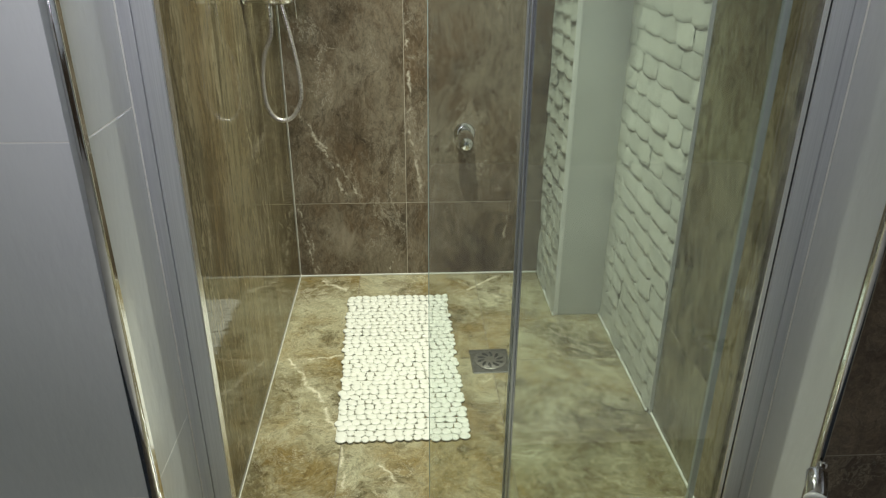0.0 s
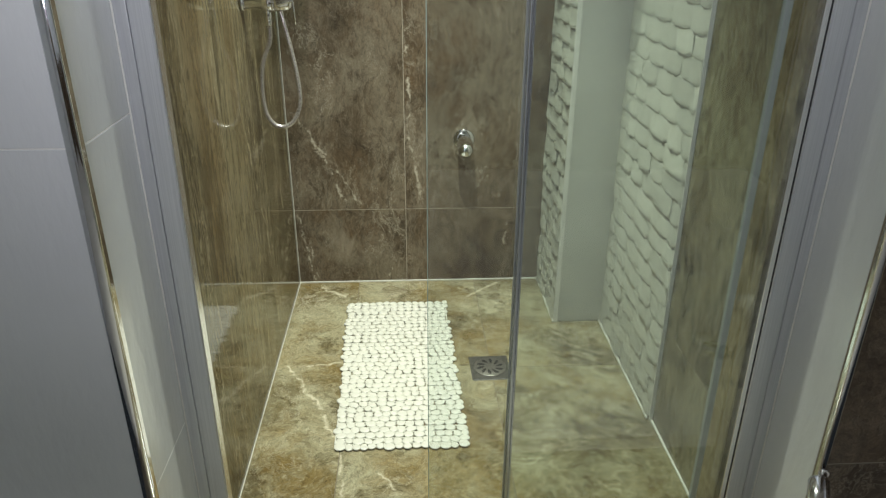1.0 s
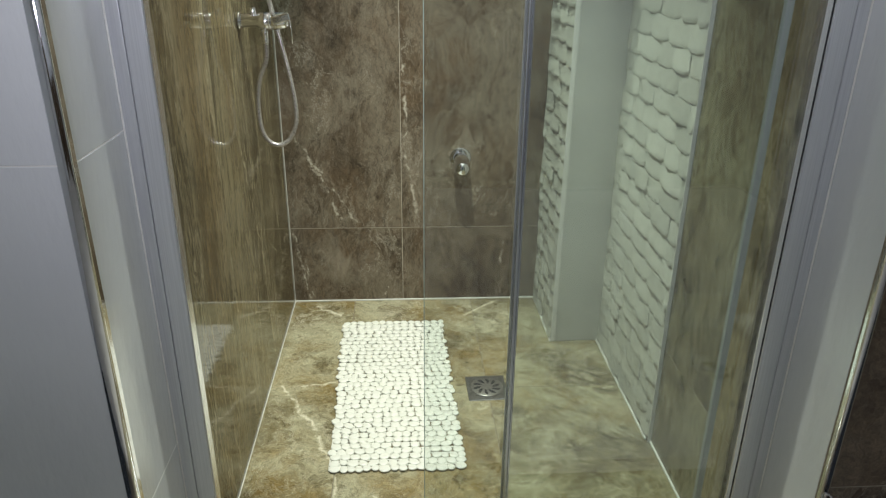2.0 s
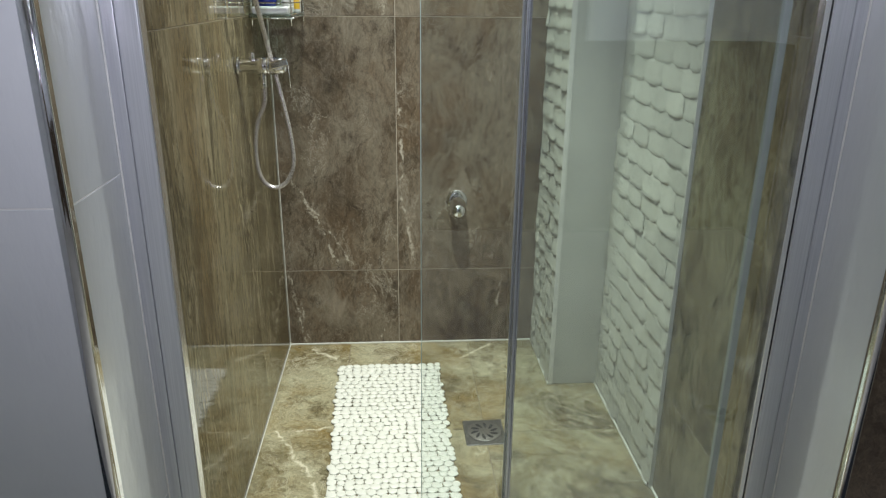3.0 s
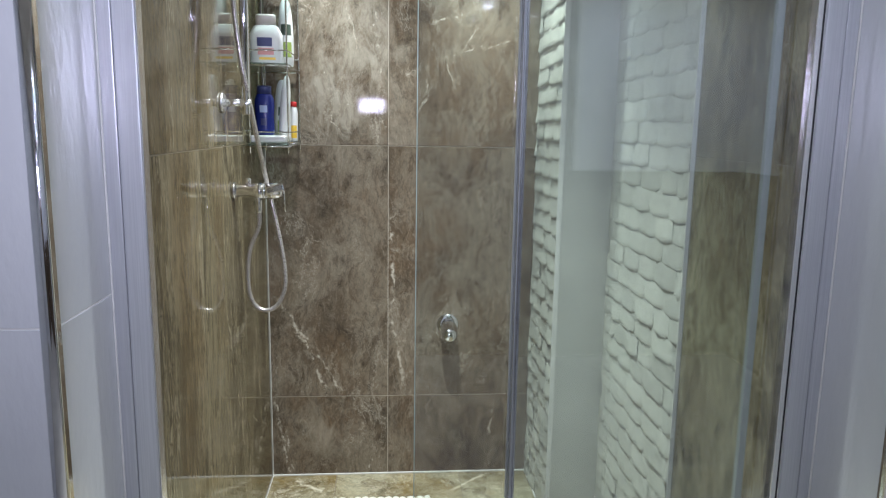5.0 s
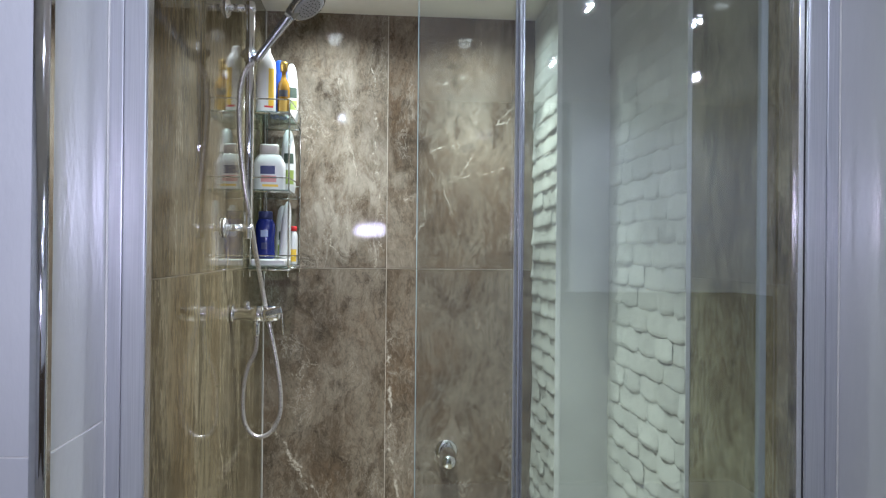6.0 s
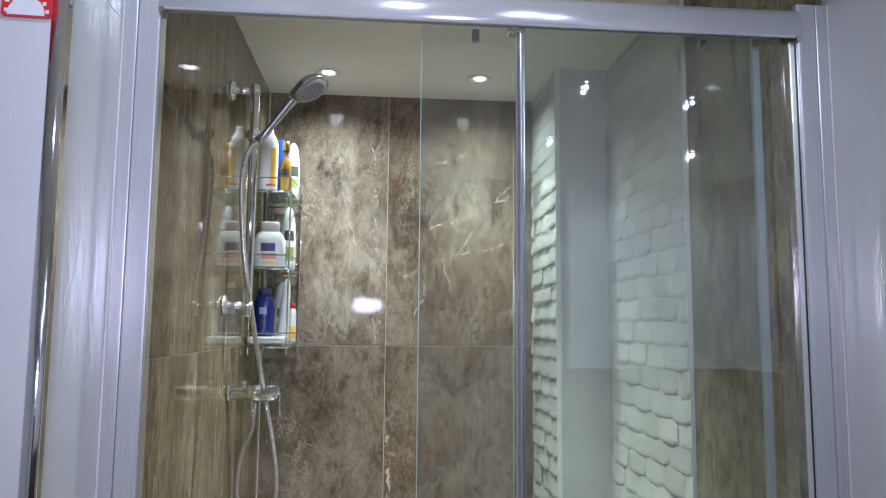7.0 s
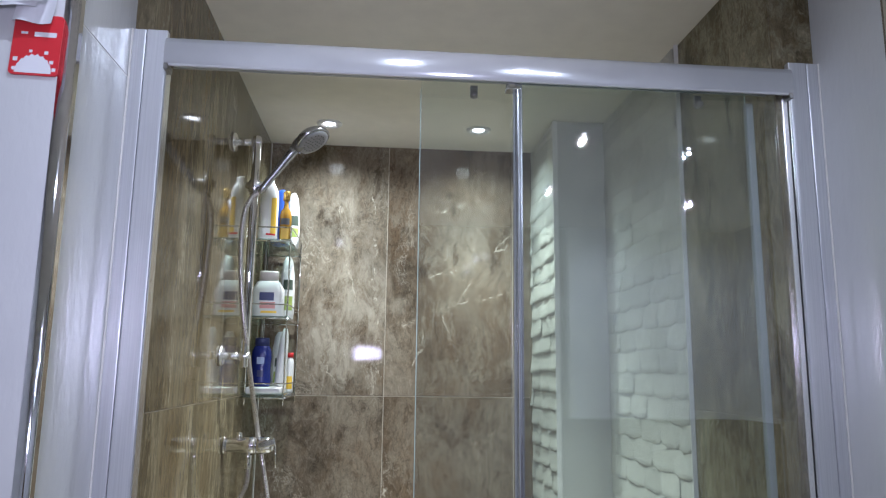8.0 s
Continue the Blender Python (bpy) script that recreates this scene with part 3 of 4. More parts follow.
def rail_bar():
    """The head rail: a rounded front and a hollow underside."""
    bm = B()
    prof = [(Y0 - 0.010, RZ0 + 0.003), (Y0 - 0.0125, RZ0 + 0.010), (Y0 - 0.0135, RZ0 + 0.026), (Y0 - 0.0125, RZ1 - 0.012), (Y0 - 0.008, RZ1 - 0.003), (Y0 - 0.003, RZ1),
            (Y0 + 0.050, RZ1), (Y0 + 0.050, RZ0 + 0.018), (Y0 + 0.047, RZ0 + 0.018), (Y0 + 0.047, RZ0 + 0.034), (Y0 - 0.003, RZ0 + 0.034), (Y0 - 0.003, RZ0), (Y0 - 0.008, RZ0)]
    rings = [[bm.verts.new((x, y, z)) for y, z in prof] for x in (JL + 0.063, JR - 0.062)]
    n = len(prof)
    for i in range(n):
        bm.faces.new((rings[0][i], rings[0][(i + 1) % n], rings[1][(i + 1) % n], rings[1][i])).smooth = i < 5
    bm.faces.new(rings[0])
    bm.faces.new(rings[1])
    return bm


M_RAIL = plain("glossy_aluminium_rail", (0.82, 0.83, 0.84), 0.22, 0.45, vary=0.05)
RAIL = part("head_rail", rail_bar(), M_RAIL, ENC, "rounded glossy aluminium head rail")
for ex in (JL + 0.0665, JR - 0.0665):
    part("end_clip", box(B(), (ex - 0.004, Y0 - 0.011, RZ0 - 0.008), (ex + 0.004, Y0 + 0.018, RZ0 + 0.004), 0.001, 1), M_STEEL, RAIL, "dark steel clip")
part("sill_rail", box(B(), (JL + 0.064, Y0 - 0.004, 0.0), (JR - 0.064, Y1 + 0.010, 0.022), 0.004, 2), M_ALU, ENC, "low aluminium floor rail")


def pane(name, x0, x1, y0, y1, z0, z1, parent, label):
    ob = part(name, box(B(), (x0, y0, z0), (x1, y1, z1), 0.0006, 1), [M_GLASS, M_GLASSEDGE, M_CLEAR], parent, label)
    for f in ob.data.polygons:
        if abs(f.normal.y) < 0.5:
            f.material_index = 1
        elif f.normal.y > 0:
            f.material_index = 2
    ob.visible_shadow = False
    return ob


XB = 0.236
FIX = pane("fixed_pane", XB, JR - 0.060, YD + 0.004, YD + 0.010, 0.024, RZ0 + 0.030, ENC, "clear glass pane with a faint green tint")
bm = B()
box(bm, (XB - 0.006, YD - 0.006, 0.022), (XB + 0.001, YD + 0.016, RZ0), 0.003, 2)
box(bm, (XB + 0.0005, YD - 0.003, 0.022), (XB + 0.005, YD + 0.013, RZ0), 0.0012, 1)
part("edge_post", bm, M_POST, FIX, "slim bright metal edge post")
part("seal_lip", box(B(), (XB - 0.0095, YD + 0.009, 0.022), (XB - 0.0062, YD + 0.017, RZ0 - 0.002), 0.001, 1), M_RUBBER, FIX, "clear grey seal lip")
bm = B()
box(bm, (XB - 0.026, YD - 0.008, RZ0 - 0.010), (XB + 0.002, YD + 0.018, RZ0 + 0.002), 0.002, 1)
rod(bm, (XB - 0.016, YD - 0.012, RZ0 - 0.005), (XB - 0.016, YD - 0.002, RZ0 - 0.005), 0.006, 12)
part("bracket", bm, M_CHROME, FIX, "small chrome bracket")

# ---- sliding door, slid open behind the fixed pane ----
DOOR = thing("sliding_shower_door", (0.4, YD + 0.03, 0.02), "frameless clear glass sliding door pushed open behind the fixed pane", "shower door")
DX0, DX1 = 0.054, 0.694
pane("pane", DX0, DX1, YD + 0.030, YD + 0.036, 0.020, RZ0 + 0.030, DOOR, "clear glass pane with a faint green tint")
part("edge_seal", box(B(), (DX1 - 0.001, YD + 0.026, 0.020), (DX1 + 0.014, YD + 0.040, RZ0 - 0.002), 0.003, 2), M_RUBBER, DOOR, "grey plastic edge seal")
part("edge_seal", box(B(), (DX0 - 0.0016, YD + 0.0315, 0.020), (DX0 - 0.0002, YD + 0.0345, RZ0 - 0.002), 0.0003, 1), M_GLASSEDGE, DOOR, "thin clear edge seal")
for rx in (0.155, 0.600):
    bm = B()
    rod(bm, (rx, YD + 0.024, RZ0 - 0.008), (rx, YD + 0.044, RZ0 - 0.008), 0.006, 16, 0.002)
    box(bm, (rx - 0.007, YD + 0.0365, RZ0 - 0.012), (rx + 0.007, YD + 0.042, RZ0 + 0.012), 0.001, 1)
    part("roller", bm, M_STEEL, DOOR, "small dark steel roller")

# ---- floor drain ----
DR = thing("floor_drain", (0.284, 1.992, 0), "square dull steel floor drain with a round slotted grate", "drain")
dm = pose(0.283, 1.992, 0.0, 0, 0, 1.0)
bm = box(B(), (-0.066, -0.070, -0.004), (0.066, 0.070, 0.003), 0.002, 1)
bm.transform(dm)
part("plate", bm, M_STEEL, DR, "square dark steel plate")
M_GRATE = plain("worn_steel_grate", (0.48, 0.46, 0.43), 0.32, 0.9, vary=0.35, scale=120)
bm = lathe(B(), dm @ pose(0, 0, 0.0031), [(0.054, 0), (0.055, 0.002), (0.053, 0.0032), (0.049, 0.0022), (0.047, 0.003), (0.014, 0.0034)], 40)
GR = part("grate", bm, M_GRATE, DR, "round worn steel grate")
for i in range(10):
    a = 2 * math.pi * i / 10
    bm = B()
    n = 8
    ring = []
    for j in range(n * 2):
        b = 2 * math.pi * j / (n * 2)
        r, w = 0.032 + 0.0135 * math.cos(b), 0.0050 * math.sin(b) * (1.0 + 0.35 * math.cos(b))
        turn = a + (r - 0.018) * 9.0
        ring.append(bm.verts.new(dm @ Vector((r * math.cos(turn) - w * math.sin(turn), r * math.sin(turn) + w * math.cos(turn), 0.0072))))
    low = [bm.verts.new(v.co - Vector((0, 0, 0.003))) for v in ring]
    bm.faces.new(ring)
    for j in range(n * 2):
        bm.faces.new((ring[j], low[j], low[(j + 1) % (n * 2)], ring[(j + 1) % (n * 2)]))
    # black inlay on the grate, in place of a shaded opening
    part("slot", bm, M_BLACK, GR, "black inlay for the shade in a slot")

# ---- bath mat of moulded pebbles ----
MAT = thing("bath_mat", (-0.025, 2.02, 0), "white plastic pebble bath mat lying on the shower floor", "bath mat")
rng = random.Random(5)
pebble_meshes = []
for kx in range(5):
    bm = B()
    bmesh.ops.create_icosphere(bm, subdivisions=2, radius=1.0)
    for v in bm.verts:
        v.co *= 1 + 0.10 * noise.noise(v.co * 1.3 + Vector((kx * 7, 0, 0)))
        v.co.z = 0.9 * v.co.z ** 0.32 if v.co.z > 0 else 0.35 * v.co.z
    for f in bm.faces:
        f.smooth = True
    pebble_meshes.append(mesh_of("pebble", bm, M_MAT))
spots, ROWS_N = [], 35
MX0, MX1, MY0, MY1 = -0.222, 0.166, 1.592, 2.456
for r in range(ROWS_N):
    f = (r + 0.5) / ROWS_N
    y = MY0 + (MY1 - MY0) * f
    left, right = -0.209 - 0.021 * f, 0.180 - 0.021 * f
    u = left + rng.uniform(-0.004, 0.010)
    while u < right - 0.012:
        w = rng.uniform(0.0205, 0.0335)
        w = min(w, right - u + 0.004)
        spots.append((u + w / 2, y + rng.uniform(-0.0034, 0.0034), w / 2 + 0.0018, 0.0140 + rng.uniform(-0.0020, 0.0016), rng.uniform(-24, 24)))
        u += w + (0.003 if rng.random() < 0.25 else 0.0)
rest = B()
for i, (px, py, a, b, turn) in enumerate(spots):
    m = pose(px, py, 0.0040, 0, 0, turn) @ Matrix.Diagonal((a, b, 0.0052, 1))
    if i < 300:
        ob = new("pebble", pebble_meshes[i % 5])
        ob.parent = MAT
        ob.matrix_parent_inverse = MAT.matrix_world.inverted()
        ob.matrix_basis = m
    else:
        me = pebble_meshes[i % 5].copy()
        me.transform(m)
        rest.from_mesh(me)
        bpy.data.meshes.remove(me)
ob = part("pebble_rest", rest, M_MAT, MAT)
tagged(ob, kind="stuff")
bm = B()
for i in range(34):
    y = MY0 + (MY1 - MY0) * (i + 1) / 35
    f = (i + 1) / 35
    box(bm, (-0.200 - 0.021 * f, y - 0.0022, 0.002), (0.170 - 0.021 * f, y + 0.0022, 0.0045))
for i in range(13):
    u = -0.195 + 0.361 * i / 12
    box(bm, (u - 0.012, MY0 + 0.01, 0.0022), (u - 0.008, MY1 - 0.01, 0.0042))
part("webbing", bm, M_MAT, MAT, "thin plastic webbing between pebbles")

# ---- valve knob on the back wall ----
KX, KZ = 0.237, 0.607
KN = thing("shower_valve", (KX, YB, KZ), "round chrome stop valve knob on the brown marble wall", "valve")
part("wall_plate", lathe(B(), aim((KX, YB, KZ), (KX, YB - 0.1, KZ))[0], [(0.042, 0), (0.042, 0.003), (0.036, 0.008), (0.026, 0.011)], 32), M_CHROME, KN, "chrome wall plate")
bm = lathe(B(), aim((KX, YB - 0.008, KZ), (KX, YB - 0.1, KZ - 0.020))[0], [(0.021, 0), (0.021, 0.014), (0.028, 0.018), (0.031, 0.030), (0.031, 0.062), (0.030, 0.080), (0.027, 0.092), (0.021, 0.100), (0.013, 0.105), (0.004, 0.1065)], 32)
hd = part("handle", bm, M_CHROME, KN, "chrome turning handle")

# ---- mixer ----
MXY, MXZ = 2.090, 1.163
MI = thing("shower_mixer", (XL, MXY, MXZ), "chrome single-lever shower mixer fixed to the marble wall", "shower mixer")
am = aim((XL, MXY, MXZ), (XL + 1, MXY, MXZ))[0]
part("flange", lathe(B(), am, [(0.0245, 0), (0.0245, 0.007), (0.023, 0.009), (0.018, 0.010)], 32), M_CHROME, MI, "round chrome wall flange")
part("body", lathe(B(), am, [(0.017, 0.010), (0.0175, 0.012), (0.0175, 0.050), (0.020, 0.052), (0.020, 0.057), (0.0225, 0.058), (0.0225, 0.085), (0.021, 0.087)], 32), M_CHROME, MI, "cylindrical chrome body")
part("collar", lathe(B(), am, [(0.023, 0.086), (0.0245, 0.087), (0.0245, 0.091), (0.023, 0.092)], 32), M_CHROME, MI, "chrome ring")
bm = lathe(B(), am, [(0.0225, 0.092), (0.0235, 0.096), (0.0225, 0.128), (0.018, 0.138), (0.009, 0.142)], 32)
lv = part("lever", bm, M_CHROME, MI, "chrome control head")
bm = B()
box(bm, (XL + 0.098, MXY - 0.030, MXZ - 0.004), (XL + 0.150, MXY - 0.020, MXZ + 0.018), 0.004, 2)
bmesh.ops.rotate(bm, verts=bm.verts[:], cent=(XL + 0.12, MXY, MXZ), matrix=Matrix.Rotation(radians(-14), 3, "Y"))
part("handle", bm, M_CHROME, lv, "flat chrome lever handle")
part("pin", rod(B(), (XL + 0.143, MXY, MXZ + 0.010), (XL + 0.147, MXY - 0.004, MXZ - 0.060), 0.0022, 8), M_CHROME, lv, "thin chrome lever pin")
part("diverter", rod(B(), (XL + 0.045, MXY - 0.004, MXZ + 0.014), (XL + 0.045, MXY - 0.004, MXZ + 0.036), 0.008, 16, 0.002), M_CHROME, MI, "small chrome diverter button")
part("outlet", rod(B(), (XL + 0.072, MXY, MXZ - 0.020), (XL + 0.072, MXY, MXZ - 0.046), 0.0095, 16, 0.002), M_CHROME, MI, "chrome hose outlet")

# ---- slide bar, hand shower and hose ----
BX, BY = -0.372, 1.985
SB = thing("shower_slide_bar", (XL, BY, 1.4), "chrome vertical slide bar fixed with two wall brackets", "slide bar")
part("bar", rod(B(), (BX, BY, 1.376), (BX, BY, 2.022), 0.0122, 20, 0.002), M_CHROME, SB, "upright chrome bar")
for z in (1.406, 2.004):
    bm = lathe(B(), aim((XL, BY, z), (XL + 1, BY, z))[0], [(0.027, 0), (0.027, 0.005), (0.022, 0.009)], 24)
    rod(bm, (XL + 0.004, BY, z), (BX - 0.006, BY, z), 0.0095, 16)
    rod(bm, (BX - 0.016, BY, z), (BX + 0.013, BY, z), 0.0125, 16, 0.003)
    part("bracket", bm, M_POLISHED, SB, "chrome wall bracket")
HZ = 1.879
bm = rod(B(), (BX, BY, HZ - 0.020), (BX, BY, HZ + 0.016), 0.0165, 20, 0.003)
rod(bm, (BX - 0.024, BY, HZ), (BX + 0.026, BY - 0.006, HZ), 0.010, 16, 0.003)
part("holder", bm, M_CHROME, SB, "sliding chrome shower holder")

HS = thing("hand_shower", (BX + 0.02, BY - 0.01, HZ), "chrome hand shower tilted in its bar holder", "hand shower")
h0, h1 = Vector((BX + 0.016, BY - 0.012, HZ - 0.022)), Vector((-0.262, BY - 0.016, 1.986))
am, ln = aim(h0, h1)
part("handle", lathe(B(), am, [(0.0085, 0), (0.0105, 0.012), (0.0100, 0.05), (0.0120, ln * 0.6), (0.0135, ln * 0.9), (0.0150, ln)], 20), M_SATIN, HS, "slim chrome handle")
part("grip", lathe(B(), am, [(0.0152, ln - 0.004), (0.0175, ln + 0.004), (0.0185, ln + 0.022), (0.017, ln + 0.028)], 20), M_STEEL, HS, "dark grey neck")
hc = Vector((-0.218, BY - 0.014, 2.014))
face = Vector((0.52, -0.22, -0.83)).normalized()
hm = aim(hc - face * 0.016, hc + face)[0]
hd = part("head", lathe(B(), hm, [(0.014, -0.012), (0.034, -0.005), (0.048, 0.006), (0.053, 0.016), (0.053, 0.022), (0.049, 0.025)], 36, 1.0, 1.0), M_SATIN, HS, "round chrome spray head")
M_SPRAY = plain("grey_spray_face", (0.38, 0.38, 0.40), 0.4, 0.3, vary=0.3, scale=140)
fp = part("spray_face", lathe(B(), hm, [(0.0455, 0.0245), (0.045, 0.027), (0.034, 0.028)], 36), M_SPRAY, hd, "grey spray plate")
bm = B()
for ring, cnt in ((0.010, 6), (0.020, 12), (0.031, 18)):
    for i in range(cnt):
        a = 2 * math.pi * i / cnt
        c = hm @ Vector((ring * math.cos(a), ring * math.sin(a), 0.0275))
        d = hm @ Vector((ring * math.cos(a), ring * math.sin(a), 0.0298))
        rod(bm, c, d, 0.0013, 6)
ob = part("nozzle_field", bm, M_BLACK, hd, "dark rubber nozzles")
tagged(ob, kind="stuff")

hose_path = smooth_path([(XL + 0.072, MXY, MXZ - 0.044), (XL + 0.070, MXY, 1.06), (-0.392, 2.092, 1.00), (-0.403, 2.095, 0.93), (-0.400, 2.096, 0.86), (-0.383, 2.098, 0.822), (-0.355, 2.100, 0.808),
                         (-0.322, 2.104, 0.823), (-0.300, 2.108, 0.870), (-0.299, 2.112, 0.93), (-0.310, 2.116, 1.01), (-0.328, 2.120, 1.10), (-0.342, 2.122, 1.165),
                         (-0.350, 2.085, 1.24), (-0.358, 2.03, 1.33), (-0.366, 1.985, 1.42), (-0.380, 1.966, 1.52), (-0.392, 1.962, 1.64), (-0.396, 1.964, 1.74), (-0.388, 1.968, 1.81),
                         (-0.372, 1.971, 1.845), h0 + Vector((-0.002, 0.001, -0.004))], 16)
HO = tagged(part("shower_hose", tube(B(), hose_path, 0.0062, 10, 0.10), M_HOSE), "ribbed metal shower hose hanging in a loop", "shower hose")
part("hose_nut", rod(B(), (XL + 0.072, MXY, MXZ - 0.062), (XL + 0.072, MXY, MXZ - 0.040), 0.0098, 6, 0.001), M_CHROME, HO, "chrome hose nut")

# ---- three-tier shelf on the left wall ----
SX0, SX1, SY0, SY1 = XL + 0.004, -0.306, 2.315, 2.635
SH = thing("shower_shelf", (XL, 2.47, 1.28), "three-tier glass and chrome wire shelf on the marble wall", "shelf")
TIERS = (1.283, 1.532, 1.782)
for i, z in enumerate(TIERS):
    if i == 0:
        ob = part("tray", box(B(), (SX0, SY0, z), (SX1, SY1, z + 0.012), 0.004, 2), M_SHELFGLASS, SH, "green tinted glass shelf")
    else:
        ob = part("tray", box(B(), (SX0, SY0, z), (SX1, SY1, z + 0.008), 0.003, 2), M_SHELFGLASS, SH, "green tinted glass shelf")
    bm = B()
    ring = smooth_path([(SX0, SY0, z + 0.045), (SX1 - 0.02, SY0, z + 0.045), (SX1, SY0 + 0.02, z + 0.045), (SX1, SY1 - 0.02, z + 0.045), (SX1 - 0.02, SY1, z + 0.045), (SX0, SY1, z + 0.045)], 6)
    tube(bm, ring, 0.0022, 8)
    edge = [Vector((SX0, SY0, z)), Vector((SX1, SY0, z)), Vector((SX1, SY1, z)), Vector((SX0, SY1, z))]
    for a, b in zip(edge, edge[1:]):
        rod(bm, a, b, 0.0028, 8)
    part("guard_rail", bm, M_CHROME, ob, "thin chrome guard rail")
for x, y in ((SX1 - 0.002, SY0 + 0.004), (SX0 + 0.006, SY0 + 0.004), (SX1 - 0.002, SY1 - 0.004), (SX0 + 0.006, SY1 - 0.004)):
    part("upright", rod(B(), (x, y, TIERS[0] - 0.022), (x, y, TIERS[2] + 0.05), 0.0026, 8), M_CHROME, SH, "thin chrome upright wire")
TR = tagged(part("soap_tray", box(B(), (SX0 + 0.006, SY0 + 0.010, TIERS[0] + 0.0125), (SX1 - 0.010, SY0 + 0.150, TIERS[0] + 0.034), 0.006, 3), M_WHITEP), "low white plastic tray on the bottom shelf", "tray")


def bottle(name, at, w, d, h, material, label, cap=None, shape="round", turn=0.0, lean=0.0, stickers=(), power=1.0):
    """A bottle on a shelf. stickers: (name, material, z0, z1, half angle, label) as fractions of the height, proud of the front."""
    prof = {"round": [(0.82, 0), (0.97, 0.015), (1.0, 0.04), (1.0, 0.70), (0.92, 0.79), (0.66, 0.86), (0.46, 0.885)],
            "wide": [(0.95, 0), (1.0, 0.02), (1.0, 0.52), (0.97, 0.60), (0.72, 0.755), (0.62, 0.775)],
            "tall": [(0.92, 0), (1.0, 0.02), (1.0, 0.66), (0.95, 0.76), (0.62, 0.87), (0.46, 0.90), (0.42, 0.97), (0.34, 1.0)],
            "slim": [(0.78, 0), (0.92, 0.02), (1.0, 0.12), (0.99, 0.45), (0.86, 0.72), (0.62, 0.92), (0.34, 0.985), (0.15, 1.0)],
            "neck": [(0.85, 0), (1.0, 0.02), (1.0, 0.50), (0.86, 0.60), (0.45, 0.68), (0.38, 0.72), (0.38, 0.82)],
            "hip": [(0.80, 0), (0.95, 0.02), (1.0, 0.10), (0.92, 0.38), (1.0, 0.60), (0.96, 0.72), (0.80, 0.80), (0.74, 0.83)]}[shape]
    m = pose(*at, 0, lean, turn)
    full = [(r, z * h) for r, z in prof]
    ob = thing(name, at, label, "bottle", "bottles on the shower shelf")
    part("body", lathe(B(), m, full, 32, w / 2, d / 2, power=power), material, ob)
    top = full[-1][1]
    if cap:
        cmat, cr, ctext = cap
        part("cap", lathe(B(), m, [(cr, top - 0.001), (cr, h - 0.006), (cr * 0.94, h - 0.001), (cr * 0.8, h)], 24, w / 2, d / 2, power=power), cmat, ob, ctext)
    for sname, smat, z0, z1, half, text, *shift in stickers:
        bm = B()
        rows, cols = [], 12
        for i in range(7):
            z = (z0 + (z1 - z0) * i / 6) * h
            r = np.interp(z, [b for a, b in full], [a for a, b in full]) + 0.012
            rows.append([bm.verts.new(m @ Vector((r * w / 2 * qx, r * d / 2 * qy, z))) for qx, qy in (squircle(half * (2 * j / cols - 1) - math.pi / 2 + sum(shift), power) for j in range(cols + 1))])
        for a, b in zip(rows, rows[1:]):
            for j in range(cols):
                bm.faces.new((a[j], a[j + 1], b[j + 1], b[j])).smooth = True
        part(sname, bm, smat, ob, text)
    return ob


T0, T1, T2 = TIERS[0] + 0.0125, TIERS[1] + 0.0085, TIERS[2] + 0.0085
LBL = "label"
# top tier
bottle("shampoo_bottle", (-0.390, 2.365, T2), 0.062, 0.046, 0.215, M_WHITEP, "white shampoo bottle with a yellow label", shape="tall", turn=14, power=0.6,
       stickers=((LBL, M_YELLOW, 0.10, 0.66, 0.30, "yellow label", 0.36), ("stripe", M_RED, 0.07, 0.10, 0.34, "small red stripe", 0.25)))
bottle("shower_gel_bottle", (-0.362, 2.465, T2), 0.064, 0.045, 0.20, plain("bright_blue_plastic", (0.03, 0.09, 0.42), 0.3), "bright blue shower gel bottle", shape="slim")
bottle("hair_oil_bottle", (-0.338, 2.400, T2), 0.040, 0.036, 0.178, M_GOLD, "golden hair oil bottle with a gold cap", cap=(M_GOLDCAP, 0.60, "gold cap"), shape="neck",
       stickers=((LBL, plain("amber_label", (0.48, 0.30, 0.05), 0.4), 0.06, 0.30, 0.7, "amber label"), ("stripe", M_INK, 0.34, 0.46, 0.8, "dark band")))
bottle("conditioner_bottle", (-0.330, 2.530, T2), 0.050, 0.050, 0.205, M_WHITEP, "curved white conditioner bottle with a dark label", shape="slim", turn=20,
       stickers=((LBL, M_DARKLABEL, 0.40, 0.58, 0.7, "dark label"), ("stripe", M_GREEN, 0.20, 0.36, 0.7, "green band")))
# middle tier
bottle("lotion_bottle", (-0.378, 2.375, T1), 0.104, 0.055, 0.150, M_WHITEP, "wide white lotion bottle with a navy label", cap=(plain("cream_cap", (0.60, 0.55, 0.51), 0.35), 0.60, "cream flip cap"), shape="wide", turn=4, power=0.6,
       stickers=((LBL, M_NAVY, 0.34, 0.52, 0.26, "navy oval label", -0.06), ("stripe", M_PINK, 0.17, 0.31, 0.28, "pink lettering band"), ("stripe", M_YELLOW, 0.07, 0.12, 0.30, "pale orange band", 0.10)))
bottle("conditioner_bottle", (-0.334, 2.500, T1), 0.052, 0.055, 0.220, M_WHITEP, "tall curved white bottle with a green label", shape="slim", turn=12,
       stickers=((LBL, M_DARKLABEL, 0.46, 0.62, 0.7, "dark label"), ("stripe", M_GREEN, 0.14, 0.36, 0.7, "green band")))
